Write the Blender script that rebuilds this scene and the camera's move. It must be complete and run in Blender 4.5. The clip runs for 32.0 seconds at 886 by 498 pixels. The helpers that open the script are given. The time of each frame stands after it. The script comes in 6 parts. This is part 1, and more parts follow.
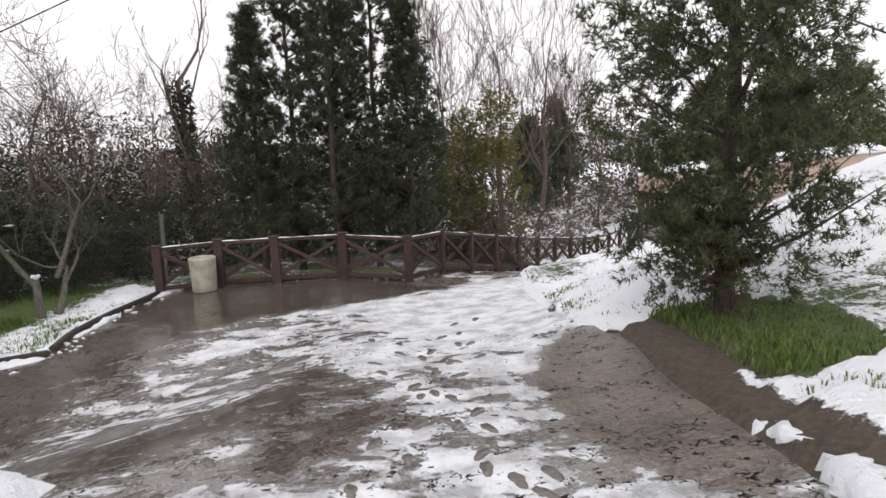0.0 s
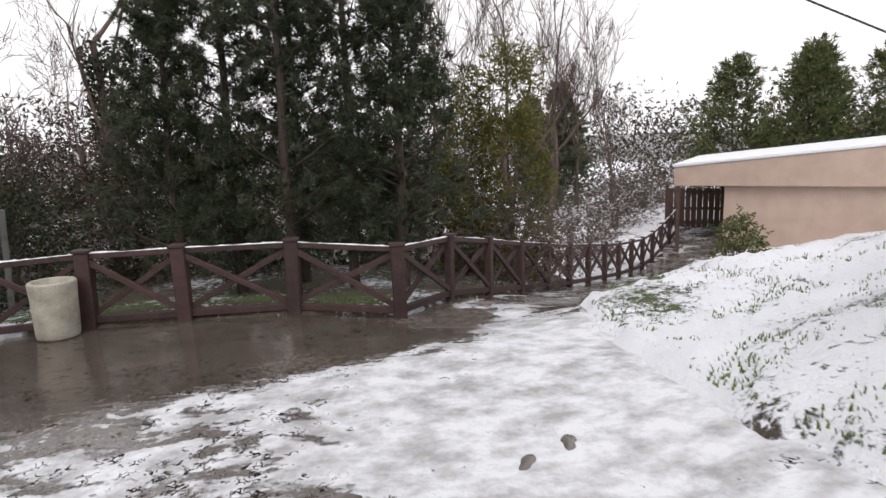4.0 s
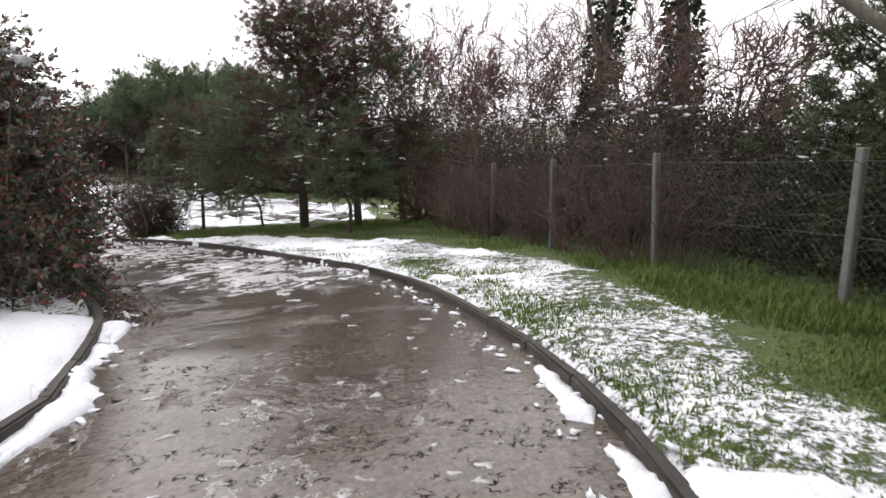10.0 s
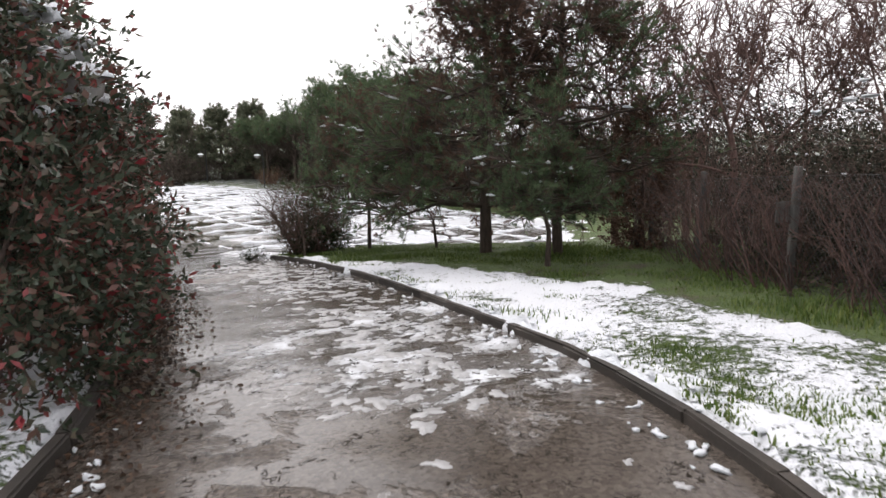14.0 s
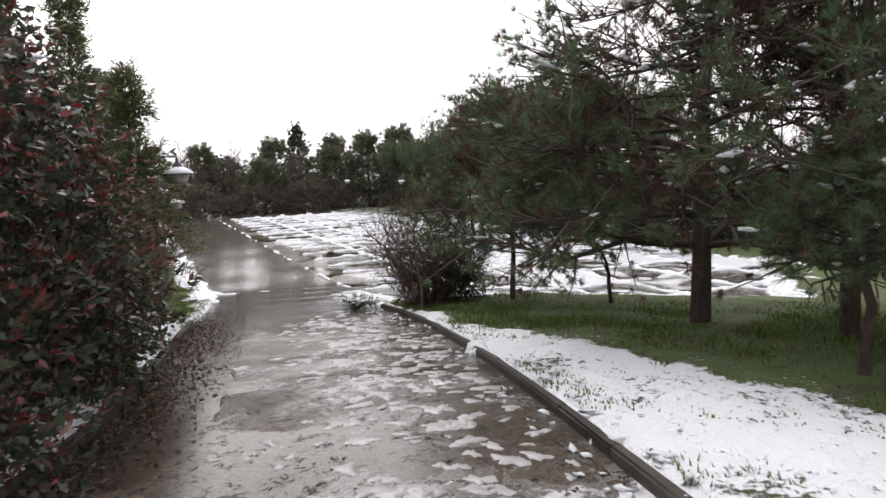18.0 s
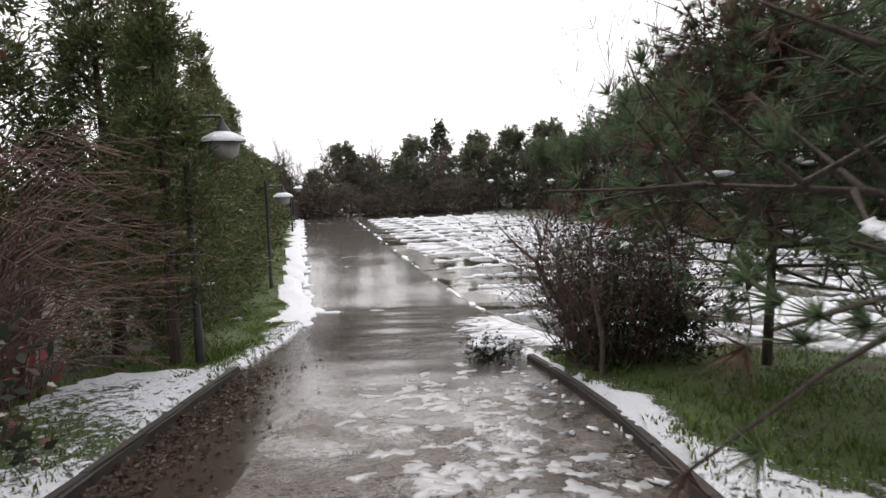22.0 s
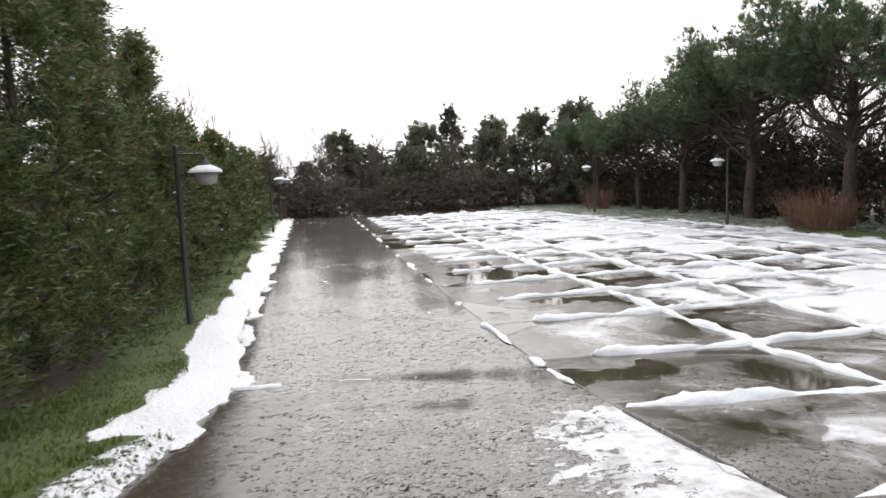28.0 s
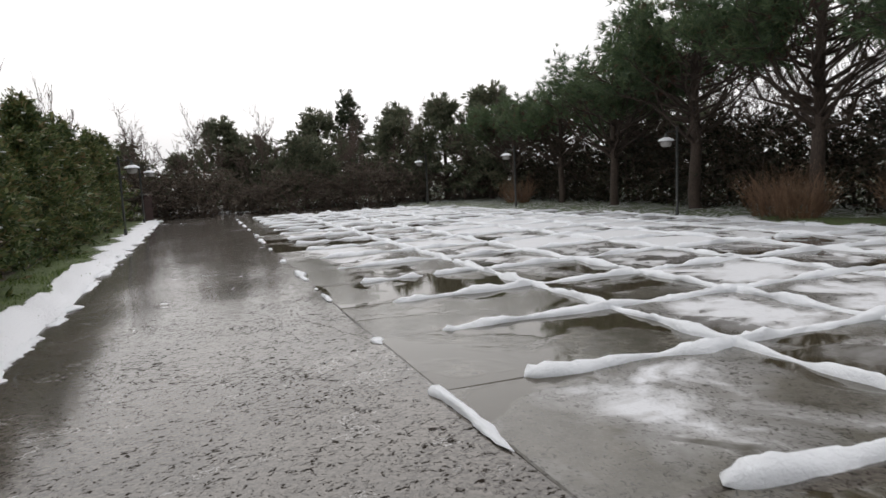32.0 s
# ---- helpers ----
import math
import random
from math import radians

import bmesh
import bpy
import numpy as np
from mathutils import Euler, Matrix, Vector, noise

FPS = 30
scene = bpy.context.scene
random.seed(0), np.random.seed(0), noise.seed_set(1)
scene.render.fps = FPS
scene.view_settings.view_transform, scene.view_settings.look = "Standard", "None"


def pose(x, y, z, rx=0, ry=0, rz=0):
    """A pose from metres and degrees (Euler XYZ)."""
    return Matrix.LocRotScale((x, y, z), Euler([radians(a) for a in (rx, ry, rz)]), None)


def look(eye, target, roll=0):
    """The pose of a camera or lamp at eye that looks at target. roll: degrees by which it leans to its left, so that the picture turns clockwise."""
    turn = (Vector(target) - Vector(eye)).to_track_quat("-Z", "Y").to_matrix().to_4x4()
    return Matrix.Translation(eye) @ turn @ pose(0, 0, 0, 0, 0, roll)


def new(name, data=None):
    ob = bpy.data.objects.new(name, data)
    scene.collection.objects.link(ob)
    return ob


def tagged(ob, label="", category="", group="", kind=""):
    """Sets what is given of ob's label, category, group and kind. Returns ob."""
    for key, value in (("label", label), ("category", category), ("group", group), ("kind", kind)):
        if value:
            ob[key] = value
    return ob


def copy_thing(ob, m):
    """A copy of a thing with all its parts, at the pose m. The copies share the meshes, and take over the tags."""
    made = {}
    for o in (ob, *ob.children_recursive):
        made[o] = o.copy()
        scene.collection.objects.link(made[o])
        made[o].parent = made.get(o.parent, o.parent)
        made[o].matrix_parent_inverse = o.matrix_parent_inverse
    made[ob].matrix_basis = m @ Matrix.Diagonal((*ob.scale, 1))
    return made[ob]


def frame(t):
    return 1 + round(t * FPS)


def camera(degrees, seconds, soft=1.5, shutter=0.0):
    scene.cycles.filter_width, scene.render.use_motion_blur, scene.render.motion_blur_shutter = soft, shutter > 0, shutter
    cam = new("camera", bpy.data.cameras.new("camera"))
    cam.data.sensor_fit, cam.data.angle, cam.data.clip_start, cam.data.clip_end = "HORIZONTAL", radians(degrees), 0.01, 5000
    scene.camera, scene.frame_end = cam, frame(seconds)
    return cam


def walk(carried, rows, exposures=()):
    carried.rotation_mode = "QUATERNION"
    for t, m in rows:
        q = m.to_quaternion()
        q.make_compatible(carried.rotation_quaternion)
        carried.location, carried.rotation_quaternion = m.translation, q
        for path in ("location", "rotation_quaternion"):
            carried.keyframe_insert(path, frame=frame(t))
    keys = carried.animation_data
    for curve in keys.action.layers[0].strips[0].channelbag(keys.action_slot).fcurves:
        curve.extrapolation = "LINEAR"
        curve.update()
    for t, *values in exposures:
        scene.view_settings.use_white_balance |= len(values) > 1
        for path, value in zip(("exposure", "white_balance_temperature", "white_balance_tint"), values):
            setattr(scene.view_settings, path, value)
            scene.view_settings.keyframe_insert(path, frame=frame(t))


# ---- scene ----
cam = camera(69.1, 32.0, 1.5, 0.35)
METRES, EYE, TILT, LEAN, TURN = 38.0, 1.55, 0.0, 0.0, 0.0
ROWS = [
    (0.0, 0.0, 0.0, 0.0, -0.38, -10.03, 2.15),
    (0.5, -0.0011, 0.0147, -0.0027, -1.3, -9.92, 2.17),
    (1.0, -0.0038, 0.0321, -0.0048, -1.67, -9.98, 2.08),
    (1.5, -0.0045, 0.0498, -0.0081, -1.96, -9.93, 2.25),
    (2.0, -0.0057, 0.0674, -0.01, -2.31, -9.92, 2.22),
    (2.5, -0.0066, 0.0849, -0.0133, -2.63, -9.99, 2.31),
    (4.5, -0.0159, 0.1495, -0.0201, -1.84, -9.81, 1.45),
    (5.0, -0.0218, 0.1613, -0.0218, 6.52, -9.6, 1.37),
    (5.5, -0.0291, 0.1737, -0.0235, 20.51, -9.63, 1.02),
    (6.0, -0.0372, 0.1851, -0.0258, 35.09, -9.77, 0.86),
    (6.5, -0.0451, 0.1956, -0.0274, 49.87, -9.99, 0.49),
    (7.0, -0.0542, 0.2043, -0.0297, 64.25, -10.11, 0.13),
    (7.5, -0.0627, 0.2099, -0.0305, 79.27, -10.51, 0.17),
    (8.0, -0.0723, 0.2152, -0.0316, 93.6, -10.86, -0.07),
    (8.5, -0.0852, 0.2182, -0.0324, 99.45, -10.96, -0.05),
    (9.0, -0.0994, 0.2185, -0.0334, 103.57, -11.2, -0.04),
    (9.5, -0.1144, 0.2164, -0.0351, 106.24, -11.09, -0.03),
    (10.0, -0.1295, 0.2128, -0.0367, 106.87, -11.08, 0.04),
    (10.5, -0.1443, 0.2071, -0.0379, 108.4, -10.86, -0.15),
    (11.0, -0.1581, 0.2006, -0.0385, 109.02, -10.75, 0.08),
    (11.5, -0.1714, 0.1927, -0.0392, 110.5, -10.63, 0.11),
    (12.0, -0.1847, 0.185, -0.0401, 113.9, -10.59, 0.45),
    (12.5, -0.1983, 0.1779, -0.0408, 118.71, -10.67, 0.53),
    (13.0, -0.2112, 0.1702, -0.0429, 122.12, -10.58, 0.59),
    (13.5, -0.224, 0.1638, -0.0454, 122.86, -10.55, 0.76),
    (15.5, -0.2708, 0.1344, -0.0473, 129.03, -7.29, 1.25),
    (16.0, -0.2838, 0.1246, -0.0489, 132.03, -7.32, 1.3),
    (16.5, -0.2975, 0.1133, -0.0507, 132.85, -7.39, 1.42),
    (17.0, -0.31, 0.1018, -0.0523, 133.68, -7.36, 1.56),
    (17.5, -0.3222, 0.0895, -0.0545, 135.56, -7.25, 1.45),
    (18.0, -0.3357, 0.0777, -0.0569, 136.79, -7.27, 1.57),
    (18.5, -0.3468, 0.0646, -0.0587, 137.9, -7.04, 1.47),
    (19.0, -0.3576, 0.0533, -0.0606, 139.81, -6.8, 1.66),
    (19.5, -0.3684, 0.0414, -0.0616, 143.55, -6.72, 1.52),
    (20.0, -0.3787, 0.0299, -0.0627, 145.01, -6.65, 1.68),
    (20.5, -0.3894, 0.0171, -0.064, 146.4, -6.82, 1.65),
    (21.0, -0.3977, 0.0041, -0.0655, 147.72, -6.68, 1.57),
    (21.5, -0.4058, -0.0104, -0.0673, 148.56, -6.8, 1.5),
    (22.0, -0.4123, -0.025, -0.069, 149.65, -6.52, 1.52),
    (22.5, -0.4202, -0.0384, -0.0708, 149.95, -6.39, 1.71),
    (23.0, -0.4284, -0.0531, -0.0717, 150.16, -6.55, 1.72),
    (23.5, -0.4367, -0.0666, -0.0731, 150.29, -6.42, 1.85),
    (24.0, -0.4451, -0.0815, -0.0743, 150.54, -6.51, 1.87),
    (24.5, -0.4531, -0.0957, -0.0762, 150.88, -6.54, 2.04),
    (25.0, -0.4618, -0.1088, -0.0777, 151.22, -6.58, 1.97),
    (25.5, -0.4681, -0.1226, -0.0799, 151.59, -6.42, 1.8),
    (27.5, -0.4907, -0.1759, -0.0854, 151.98, -6.39, 2.05),
    (28.0, -0.4976, -0.1909, -0.0871, 150.24, -6.45, 2.31),
    (28.5, -0.5066, -0.2059, -0.0892, 146.79, -6.56, 2.48),
    (29.0, -0.5147, -0.2197, -0.0913, 143.0, -6.59, 2.52),
    (29.5, -0.5247, -0.2331, -0.0939, 137.96, -6.73, 2.74),
    (30.0, -0.5322, -0.2477, -0.0957, 136.23, -6.71, 2.55),
    (30.5, -0.5399, -0.2626, -0.0986, 136.0, -6.65, 2.45),
    (31.0, -0.5463, -0.2786, -0.1003, 136.31, -6.59, 2.32),
    (31.5, -0.5515, -0.2923, -0.1019, 138.51, -6.51, 2.58),
    (32.0, -0.5606, -0.3064, -0.1035, 141.25, -6.59, 2.64),
]
walk(cam, [(t, pose(0, 0, EYE, TILT, LEAN, TURN) @ pose(METRES * x, METRES * y, METRES * z, 90 + pitch, roll, yaw)) for t, x, y, z, yaw, pitch, roll in ROWS],
     exposures=[(0.0, 0.15, 6500, 15), (4.5, 0.15, 6500, 15), (6.0, 0.95, 6500, 15), (8.0, 0.82, 6500, 15), (10.0, 0.62, 6500, 15), (13.0, 0.5, 6500, 15), (16.0, 0.52, 6500, 15), (20.0, 0.36, 6500, 15), (24.0, 0.35, 6500, 15), (26.0, 0.3, 6500, 15), (28.0, 0.55, 6500, 13), (29.0, 0.15, 6500, 12), (30.0, 0.02, 6500, 12), (32.0, -0.1, 6500, 12)])

# ---- world, sun, exposure ----
world = bpy.data.worlds.new("overcast")
world.use_nodes = True
scene.world = world


def node(nt, kind, ins=None, **props):
    n = nt.nodes.new(kind)
    for k, v in props.items():
        setattr(n, k, v)
    for k, v in (ins or {}).items():
        if isinstance(v, bpy.types.NodeSocket):
            nt.links.new(v, n.inputs[k])
        else:
            n.inputs[k].default_value = v
    return n


def build_world():
    nt = world.node_tree
    nt.nodes.clear()
    sky = node(nt, "ShaderNodeTexSky", sky_type="NISHITA", sun_disc=False, sun_elevation=radians(38), sun_rotation=radians(200))
    sky.air_density, sky.dust_density = 2.0, 6.0
    grey = node(nt, "ShaderNodeHueSaturation", {"Saturation": 0.12, "Color": sky.outputs[0]})
    gen = node(nt, "ShaderNodeTexCoord")
    cloud = node(nt, "ShaderNodeTexNoise", {"Vector": gen.outputs["Generated"], "Scale": 2.2, "Detail": 5.0, "Roughness": 0.55})
    tone = node(nt, "ShaderNodeMapRange", {"Value": cloud.outputs[0], "From Min": 0.3, "From Max": 0.7, "To Min": 9.0, "To Max": 11.5})
    deck = node(nt, "ShaderNodeCombineColor", {"Red": tone.outputs[0], "Green": tone.outputs[0], "Blue": tone.outputs[0]})
    mix = node(nt, "ShaderNodeMix", {"Factor": 0.8}, data_type="RGBA")
    nt.links.new(grey.outputs[0], mix.inputs["A"])
    nt.links.new(deck.outputs[0], mix.inputs["B"])
    bg = node(nt, "ShaderNodeBackground", {"Color": mix.outputs["Result"], "Strength": 0.115})
    out = node(nt, "ShaderNodeOutputWorld", {"Surface": bg.outputs[0]})


build_world()
sun_data = bpy.data.lights.new("sun", "SUN")
sun_data.energy, sun_data.angle, sun_data.color = 0.8, radians(25), (1.0, 0.96, 0.9)
sun = new("sun", sun_data)
sun.matrix_world = look((0, 0, 40), (10, 30, 0))

# ---- materials ----


def rgb(r, g, b):
    return (r, g, b, 1.0)


def material(name):
    m = bpy.data.materials.new(name)
    m.use_nodes = True
    nt = m.node_tree
    return m, nt, nt.nodes["Principled BSDF"]


def noise_tex(nt, scale, detail=4.0, rough=0.55, vec=None, dist=0.0):
    if vec is None:
        vec = node(nt, "ShaderNodeNewGeometry").outputs["Position"]
    return node(nt, "ShaderNodeTexNoise", {"Vector": vec, "Scale": scale, "Detail": detail, "Roughness": rough, "Distortion": dist}).outputs[0]


def ramp(nt, fac, stops):
    r = node(nt, "ShaderNodeValToRGB", {"Fac": fac})
    el = r.color_ramp.elements
    while len(el) < len(stops):
        el.new(0.5)
    for e, (p, c) in zip(el, stops):
        e.position, e.color = p, c
    return r.outputs[0]


def math_node(nt, op, a, b=0.0, clamp=False):
    return node(nt, "ShaderNodeMath", {0: a, 1: b}, operation=op, use_clamp=clamp).outputs[0]


def span(nt, v, lo, hi, a=0.0, b=1.0):
    return node(nt, "ShaderNodeMapRange", {"Value": v, "From Min": lo, "From Max": hi, "To Min": a, "To Max": b}).outputs[0]


def blend(nt, fac, a, b):
    m = node(nt, "ShaderNodeMix", {"Factor": fac}, data_type="RGBA")
    for key, v in (("A", a), ("B", b)):
        i = [s for s in m.inputs if s.name == key and s.type == "RGBA"][0]
        if isinstance(v, bpy.types.NodeSocket):
            nt.links.new(v, i)
        else:
            i.default_value = v
    return [s for s in m.outputs if s.type == "RGBA"][0]


def bump(nt, height, strength, dist=0.02, normal=None):
    ins = {"Height": height, "Strength": strength, "Distance": dist}
    if normal is not None:
        ins["Normal"] = normal
    return node(nt, "ShaderNodeBump", ins).outputs[0]


def simple_mat(name, dark, light, scale=6.0, rough=0.8, grain=60.0, relief=0.3, metal=0.0, rand=0.0):
    """Two-scale mottled surface."""
    m, nt, p = material(name)
    geo = node(nt, "ShaderNodeTexCoord").outputs["Object"]
    big = noise_tex(nt, scale, 4, 0.6, geo)
    fine = noise_tex(nt, grain, 3, 0.6, geo)
    f = math_node(nt, "ADD", math_node(nt, "MULTIPLY", big, 0.65), math_node(nt, "MULTIPLY", fine, 0.35))
    if rand:
        o = node(nt, "ShaderNodeObjectInfo").outputs["Random"]
        f = math_node(nt, "ADD", f, math_node(nt, "MULTIPLY", math_node(nt, "SUBTRACT", o, 0.5), rand))
    col = ramp(nt, f, [(0.3, rgb(*dark)), (0.7, rgb(*light))])
    nt.links.new(col, p.inputs["Base Color"])
    p.inputs["Roughness"].default_value, p.inputs["Metallic"].default_value = rough, metal
    nt.links.new(bump(nt, f, relief, 0.01), p.inputs["Normal"])
    return m


def leaf_mat(name, stops, rough=0.5, trans=0.25):
    """Foliage that varies from leaf to leaf and in larger clumps."""
    m, nt, p = material(name)
    g = node(nt, "ShaderNodeNewGeometry")
    clump = noise_tex(nt, 1.3, 3, 0.6, g.outputs["Position"])
    f = math_node(nt, "ADD", math_node(nt, "MULTIPLY", g.outputs["Random Per Island"], 0.55), math_node(nt, "MULTIPLY", clump, 0.45))
    col = ramp(nt, f, stops)
    nt.links.new(col, p.inputs["Base Color"])
    p.inputs["Roughness"].default_value = rough
    p.inputs["Specular IOR Level"].default_value = 0.3
    if trans:
        t = node(nt, "ShaderNodeBsdfTranslucent", {"Color": col})
        mx = node(nt, "ShaderNodeMixShader", {0: trans, 1: p.outputs[0], 2: t.outputs[0]})
        nt.links.new(mx.outputs[0], nt.nodes["Material Output"].inputs[0])
    return m


def bark_mat(name, dark, light, patches=None):
    m, nt, p = material(name)
    pos = node(nt, "ShaderNodeTexCoord").outputs["Object"]
    st = node(nt, "ShaderNodeMapping", {"Vector": pos, "Scale": (9, 9, 1.6)}).outputs[0]
    f = noise_tex(nt, 4.0, 6, 0.65, st)
    col = ramp(nt, f, [(0.32, rgb(*dark)), (0.68, rgb(*light))])
    if patches:
        moss = span(nt, noise_tex(nt, 2.5, 4, 0.6, pos), 0.52, 0.6)
        col = blend(nt, moss, col, rgb(*patches))
    nt.links.new(col, p.inputs["Base Color"])
    p.inputs["Roughness"].default_value = 0.85
    nt.links.new(bump(nt, f, 0.7, 0.02), p.inputs["Normal"])
    return m


def snow_mat():
    m, nt, p = material("snow")
    pos = node(nt, "ShaderNodeNewGeometry").outputs["Position"]
    lump = noise_tex(nt, 16, 6, 0.68, pos)
    grit = noise_tex(nt, 90, 2, 0.6, pos)
    dirt = span(nt, noise_tex(nt, 3.0, 6, 0.7, pos), 0.58, 0.75)
    col = blend(nt, math_node(nt, "MULTIPLY", dirt, 0.25), rgb(0.8, 0.83, 0.87), rgb(0.42, 0.4, 0.36))
    nt.links.new(col, p.inputs["Base Color"])
    p.inputs["Roughness"].default_value = 0.55
    p.inputs["Subsurface Weight"].default_value = 0.0
    h = math_node(nt, "ADD", lump, math_node(nt, "MULTIPLY", grit, 0.25))
    nt.links.new(bump(nt, h, 0.85, 0.05), p.inputs["Normal"])
    return m


def paving_mat():
    """Wet, worn asphalt with slush; 'snow' and 'wet' are attributes of the sheet."""
    m, nt, p = material("wet_asphalt")
    pos = node(nt, "ShaderNodeNewGeometry").outputs["Position"]
    snow_a = node(nt, "ShaderNodeAttribute", attribute_name="snow").outputs["Fac"]
    wet_a = node(nt, "ShaderNodeAttribute", attribute_name="wet").outputs["Fac"]
    cells = node(nt, "ShaderNodeTexVoronoi", {"Vector": pos, "Scale": 34.0, "Randomness": 1.0})
    stones = cells.outputs["Distance"]
    pebble = node(nt, "ShaderNodeSeparateColor", {"Color": cells.outputs["Color"]}).outputs[0]
    grit = noise_tex(nt, 120, 3, 0.75, pos)
    pit = noise_tex(nt, 26, 5, 0.7, pos)
    mud = noise_tex(nt, 0.9, 6, 0.65, pos)
    base = ramp(nt, math_node(nt, "ADD", math_node(nt, "MULTIPLY", mud, 0.75), math_node(nt, "ADD", math_node(nt, "MULTIPLY", grit, 0.35), math_node(nt, "ADD", math_node(nt, "MULTIPLY", math_node(nt, "SUBTRACT", pebble, 0.5), 0.27), math_node(nt, "MULTIPLY", math_node(nt, "SUBTRACT", pit, 0.5), 0.5)))),
                [(0.28, rgb(0.06, 0.049, 0.042)), (0.5, rgb(0.135, 0.112, 0.095)), (0.78, rgb(0.29, 0.25, 0.215))])
    pool = math_node(nt, "ADD", noise_tex(nt, 0.9, 6, 0.62, pos, 0.5), math_node(nt, "MULTIPLY", math_node(nt, "SUBTRACT", wet_a, 0.5), 0.8))
    water = span(nt, pool, 0.5, 0.62)
    # short curved melt marks where the grit pokes through
    bend = noise_tex(nt, 12, 2, 0.5, pos, 0.8)
    curl = span(nt, math_node(nt, "ABSOLUTE", math_node(nt, "SUBTRACT", bend, 0.5)), 0.018, 0.042, 1.0, 0.0)
    curl = math_node(nt, "MULTIPLY", curl, span(nt, math_node(nt, "ADD", noise_tex(nt, 7, 2, 0.5, pos), math_node(nt, "MULTIPLY", noise_tex(nt, 0.8, 3, 0.5, pos), 0.3)), 0.68, 0.73))
    low = node(nt, "ShaderNodeSeparateXYZ", {"Vector": pos}).outputs["Y"]
    clear = node(nt, "ShaderNodeAttribute", attribute_name="clear").outputs["Fac"]
    clear = span(nt, math_node(nt, "ADD", clear, math_node(nt, "MULTIPLY", math_node(nt, "SUBTRACT", noise_tex(nt, 1.4, 5, 0.6, pos, 0.4), 0.5), 0.7)), 0.42, 0.52)
    icy = math_node(nt, "MULTIPLY", span(nt, low, -3.0, -8.0), math_node(nt, "SUBTRACT", 1.0, clear))
    water = math_node(nt, "MAXIMUM", water, clear)
    # melt water stands all over the drive at its low end
    deep = span(nt, low, -8.5, -11.0)
    water = math_node(nt, "MAXIMUM", water, math_node(nt, "MULTIPLY", deep, 0.9))
    film = blend(nt, icy, rgb(0.042, 0.034, 0.027), rgb(0.058, 0.057, 0.051))
    base = blend(nt, math_node(nt, "MULTIPLY", water, 0.65), base, film)
    base = blend(nt, math_node(nt, "MULTIPLY", clear, 0.7), base, rgb(0.045, 0.032, 0.024))
    # slush, stretched in drifts
    warp = node(nt, "ShaderNodeMapping", {"Vector": pos, "Rotation": (0, 0, radians(25)), "Scale": (1.0, 1.55, 1.0)}).outputs[0]
    n = math_node(nt, "ADD", math_node(nt, "MULTIPLY", noise_tex(nt, 1.5, 7, 0.62, warp, 0.6), 0.75), math_node(nt, "MULTIPLY", noise_tex(nt, 11, 4, 0.6, pos, 0.4), 0.25))
    v = math_node(nt, "ADD", n, math_node(nt, "MULTIPLY", math_node(nt, "SUBTRACT", snow_a, 0.5), 0.62))
    v = math_node(nt, "SUBTRACT", v, math_node(nt, "ADD", math_node(nt, "MULTIPLY", curl, 0.1), math_node(nt, "MULTIPLY", clear, 0.15)))
    thin = span(nt, v, 0.42, 0.52)
    full = span(nt, v, 0.49, 0.53)
    ice = blend(nt, math_node(nt, "MULTIPLY", thin, math_node(nt, "SUBTRACT", 0.45, math_node(nt, "MULTIPLY", deep, 0.33))), base, rgb(0.4, 0.4, 0.4))
    rim = span(nt, math_node(nt, "ABSOLUTE", math_node(nt, "SUBTRACT", v, 0.43)), 0.003, 0.011, 0.3, 0.0)
    ice = blend(nt, rim, ice, rgb(0.62, 0.62, 0.62))
    speck = span(nt, math_node(nt, "ADD", noise_tex(nt, 15, 2, 0.5, warp, 1.6), math_node(nt, "MULTIPLY", noise_tex(nt, 1.1, 2, 0.5, pos), 0.16)), 0.675, 0.7)
    speck = math_node(nt, "MULTIPLY", speck, math_node(nt, "ADD", 0.2, math_node(nt, "MULTIPLY", icy, 0.8)))
    # bands of thin ice across the lower drive
    lane = node(nt, "ShaderNodeMapping", {"Vector": node(nt, "ShaderNodeVectorRotate", {"Vector": pos, "Angle": radians(-71.9)}, rotation_type="Z_AXIS").outputs[0], "Scale": (0.45, 3.2, 1.0)}).outputs[0]
    speck = math_node(nt, "MAXIMUM", speck, math_node(nt, "MULTIPLY", curl, math_node(nt, "SUBTRACT", 1.0, math_node(nt, "MULTIPLY", icy, 0.6))))
    ice = blend(nt, math_node(nt, "MULTIPLY", speck, 0.95), ice, rgb(0.018, 0.015, 0.012))
    col = blend(nt, full, ice, blend(nt, span(nt, noise_tex(nt, 3.5, 5, 0.65, pos), 0.35, 0.6), rgb(0.34, 0.34, 0.345), rgb(0.7, 0.72, 0.75)))
    nt.links.new(col, p.inputs["Base Color"])
    # standing water is smooth, raised stones are rough
    dry = math_node(nt, "SUBTRACT", 1.0, water)
    r = math_node(nt, "ADD", math_node(nt, "ADD", 0.12, math_node(nt, "MULTIPLY", math_node(nt, "SUBTRACT", icy, deep), 0.05)), math_node(nt, "MULTIPLY", dry, 0.17))
    rough = math_node(nt, "ADD", r, math_node(nt, "MULTIPLY", full, 0.5), True)
    nt.links.new(rough, p.inputs["Roughness"])
    nt.links.new(math_node(nt, "SUBTRACT", 0.5, math_node(nt, "MULTIPLY", math_node(nt, "MAXIMUM", speck, math_node(nt, "MULTIPLY", span(nt, pebble, 0.55, 0.6), math_node(nt, "MULTIPLY", dry, 0.55))), 0.5)), p.inputs["Specular IOR Level"])
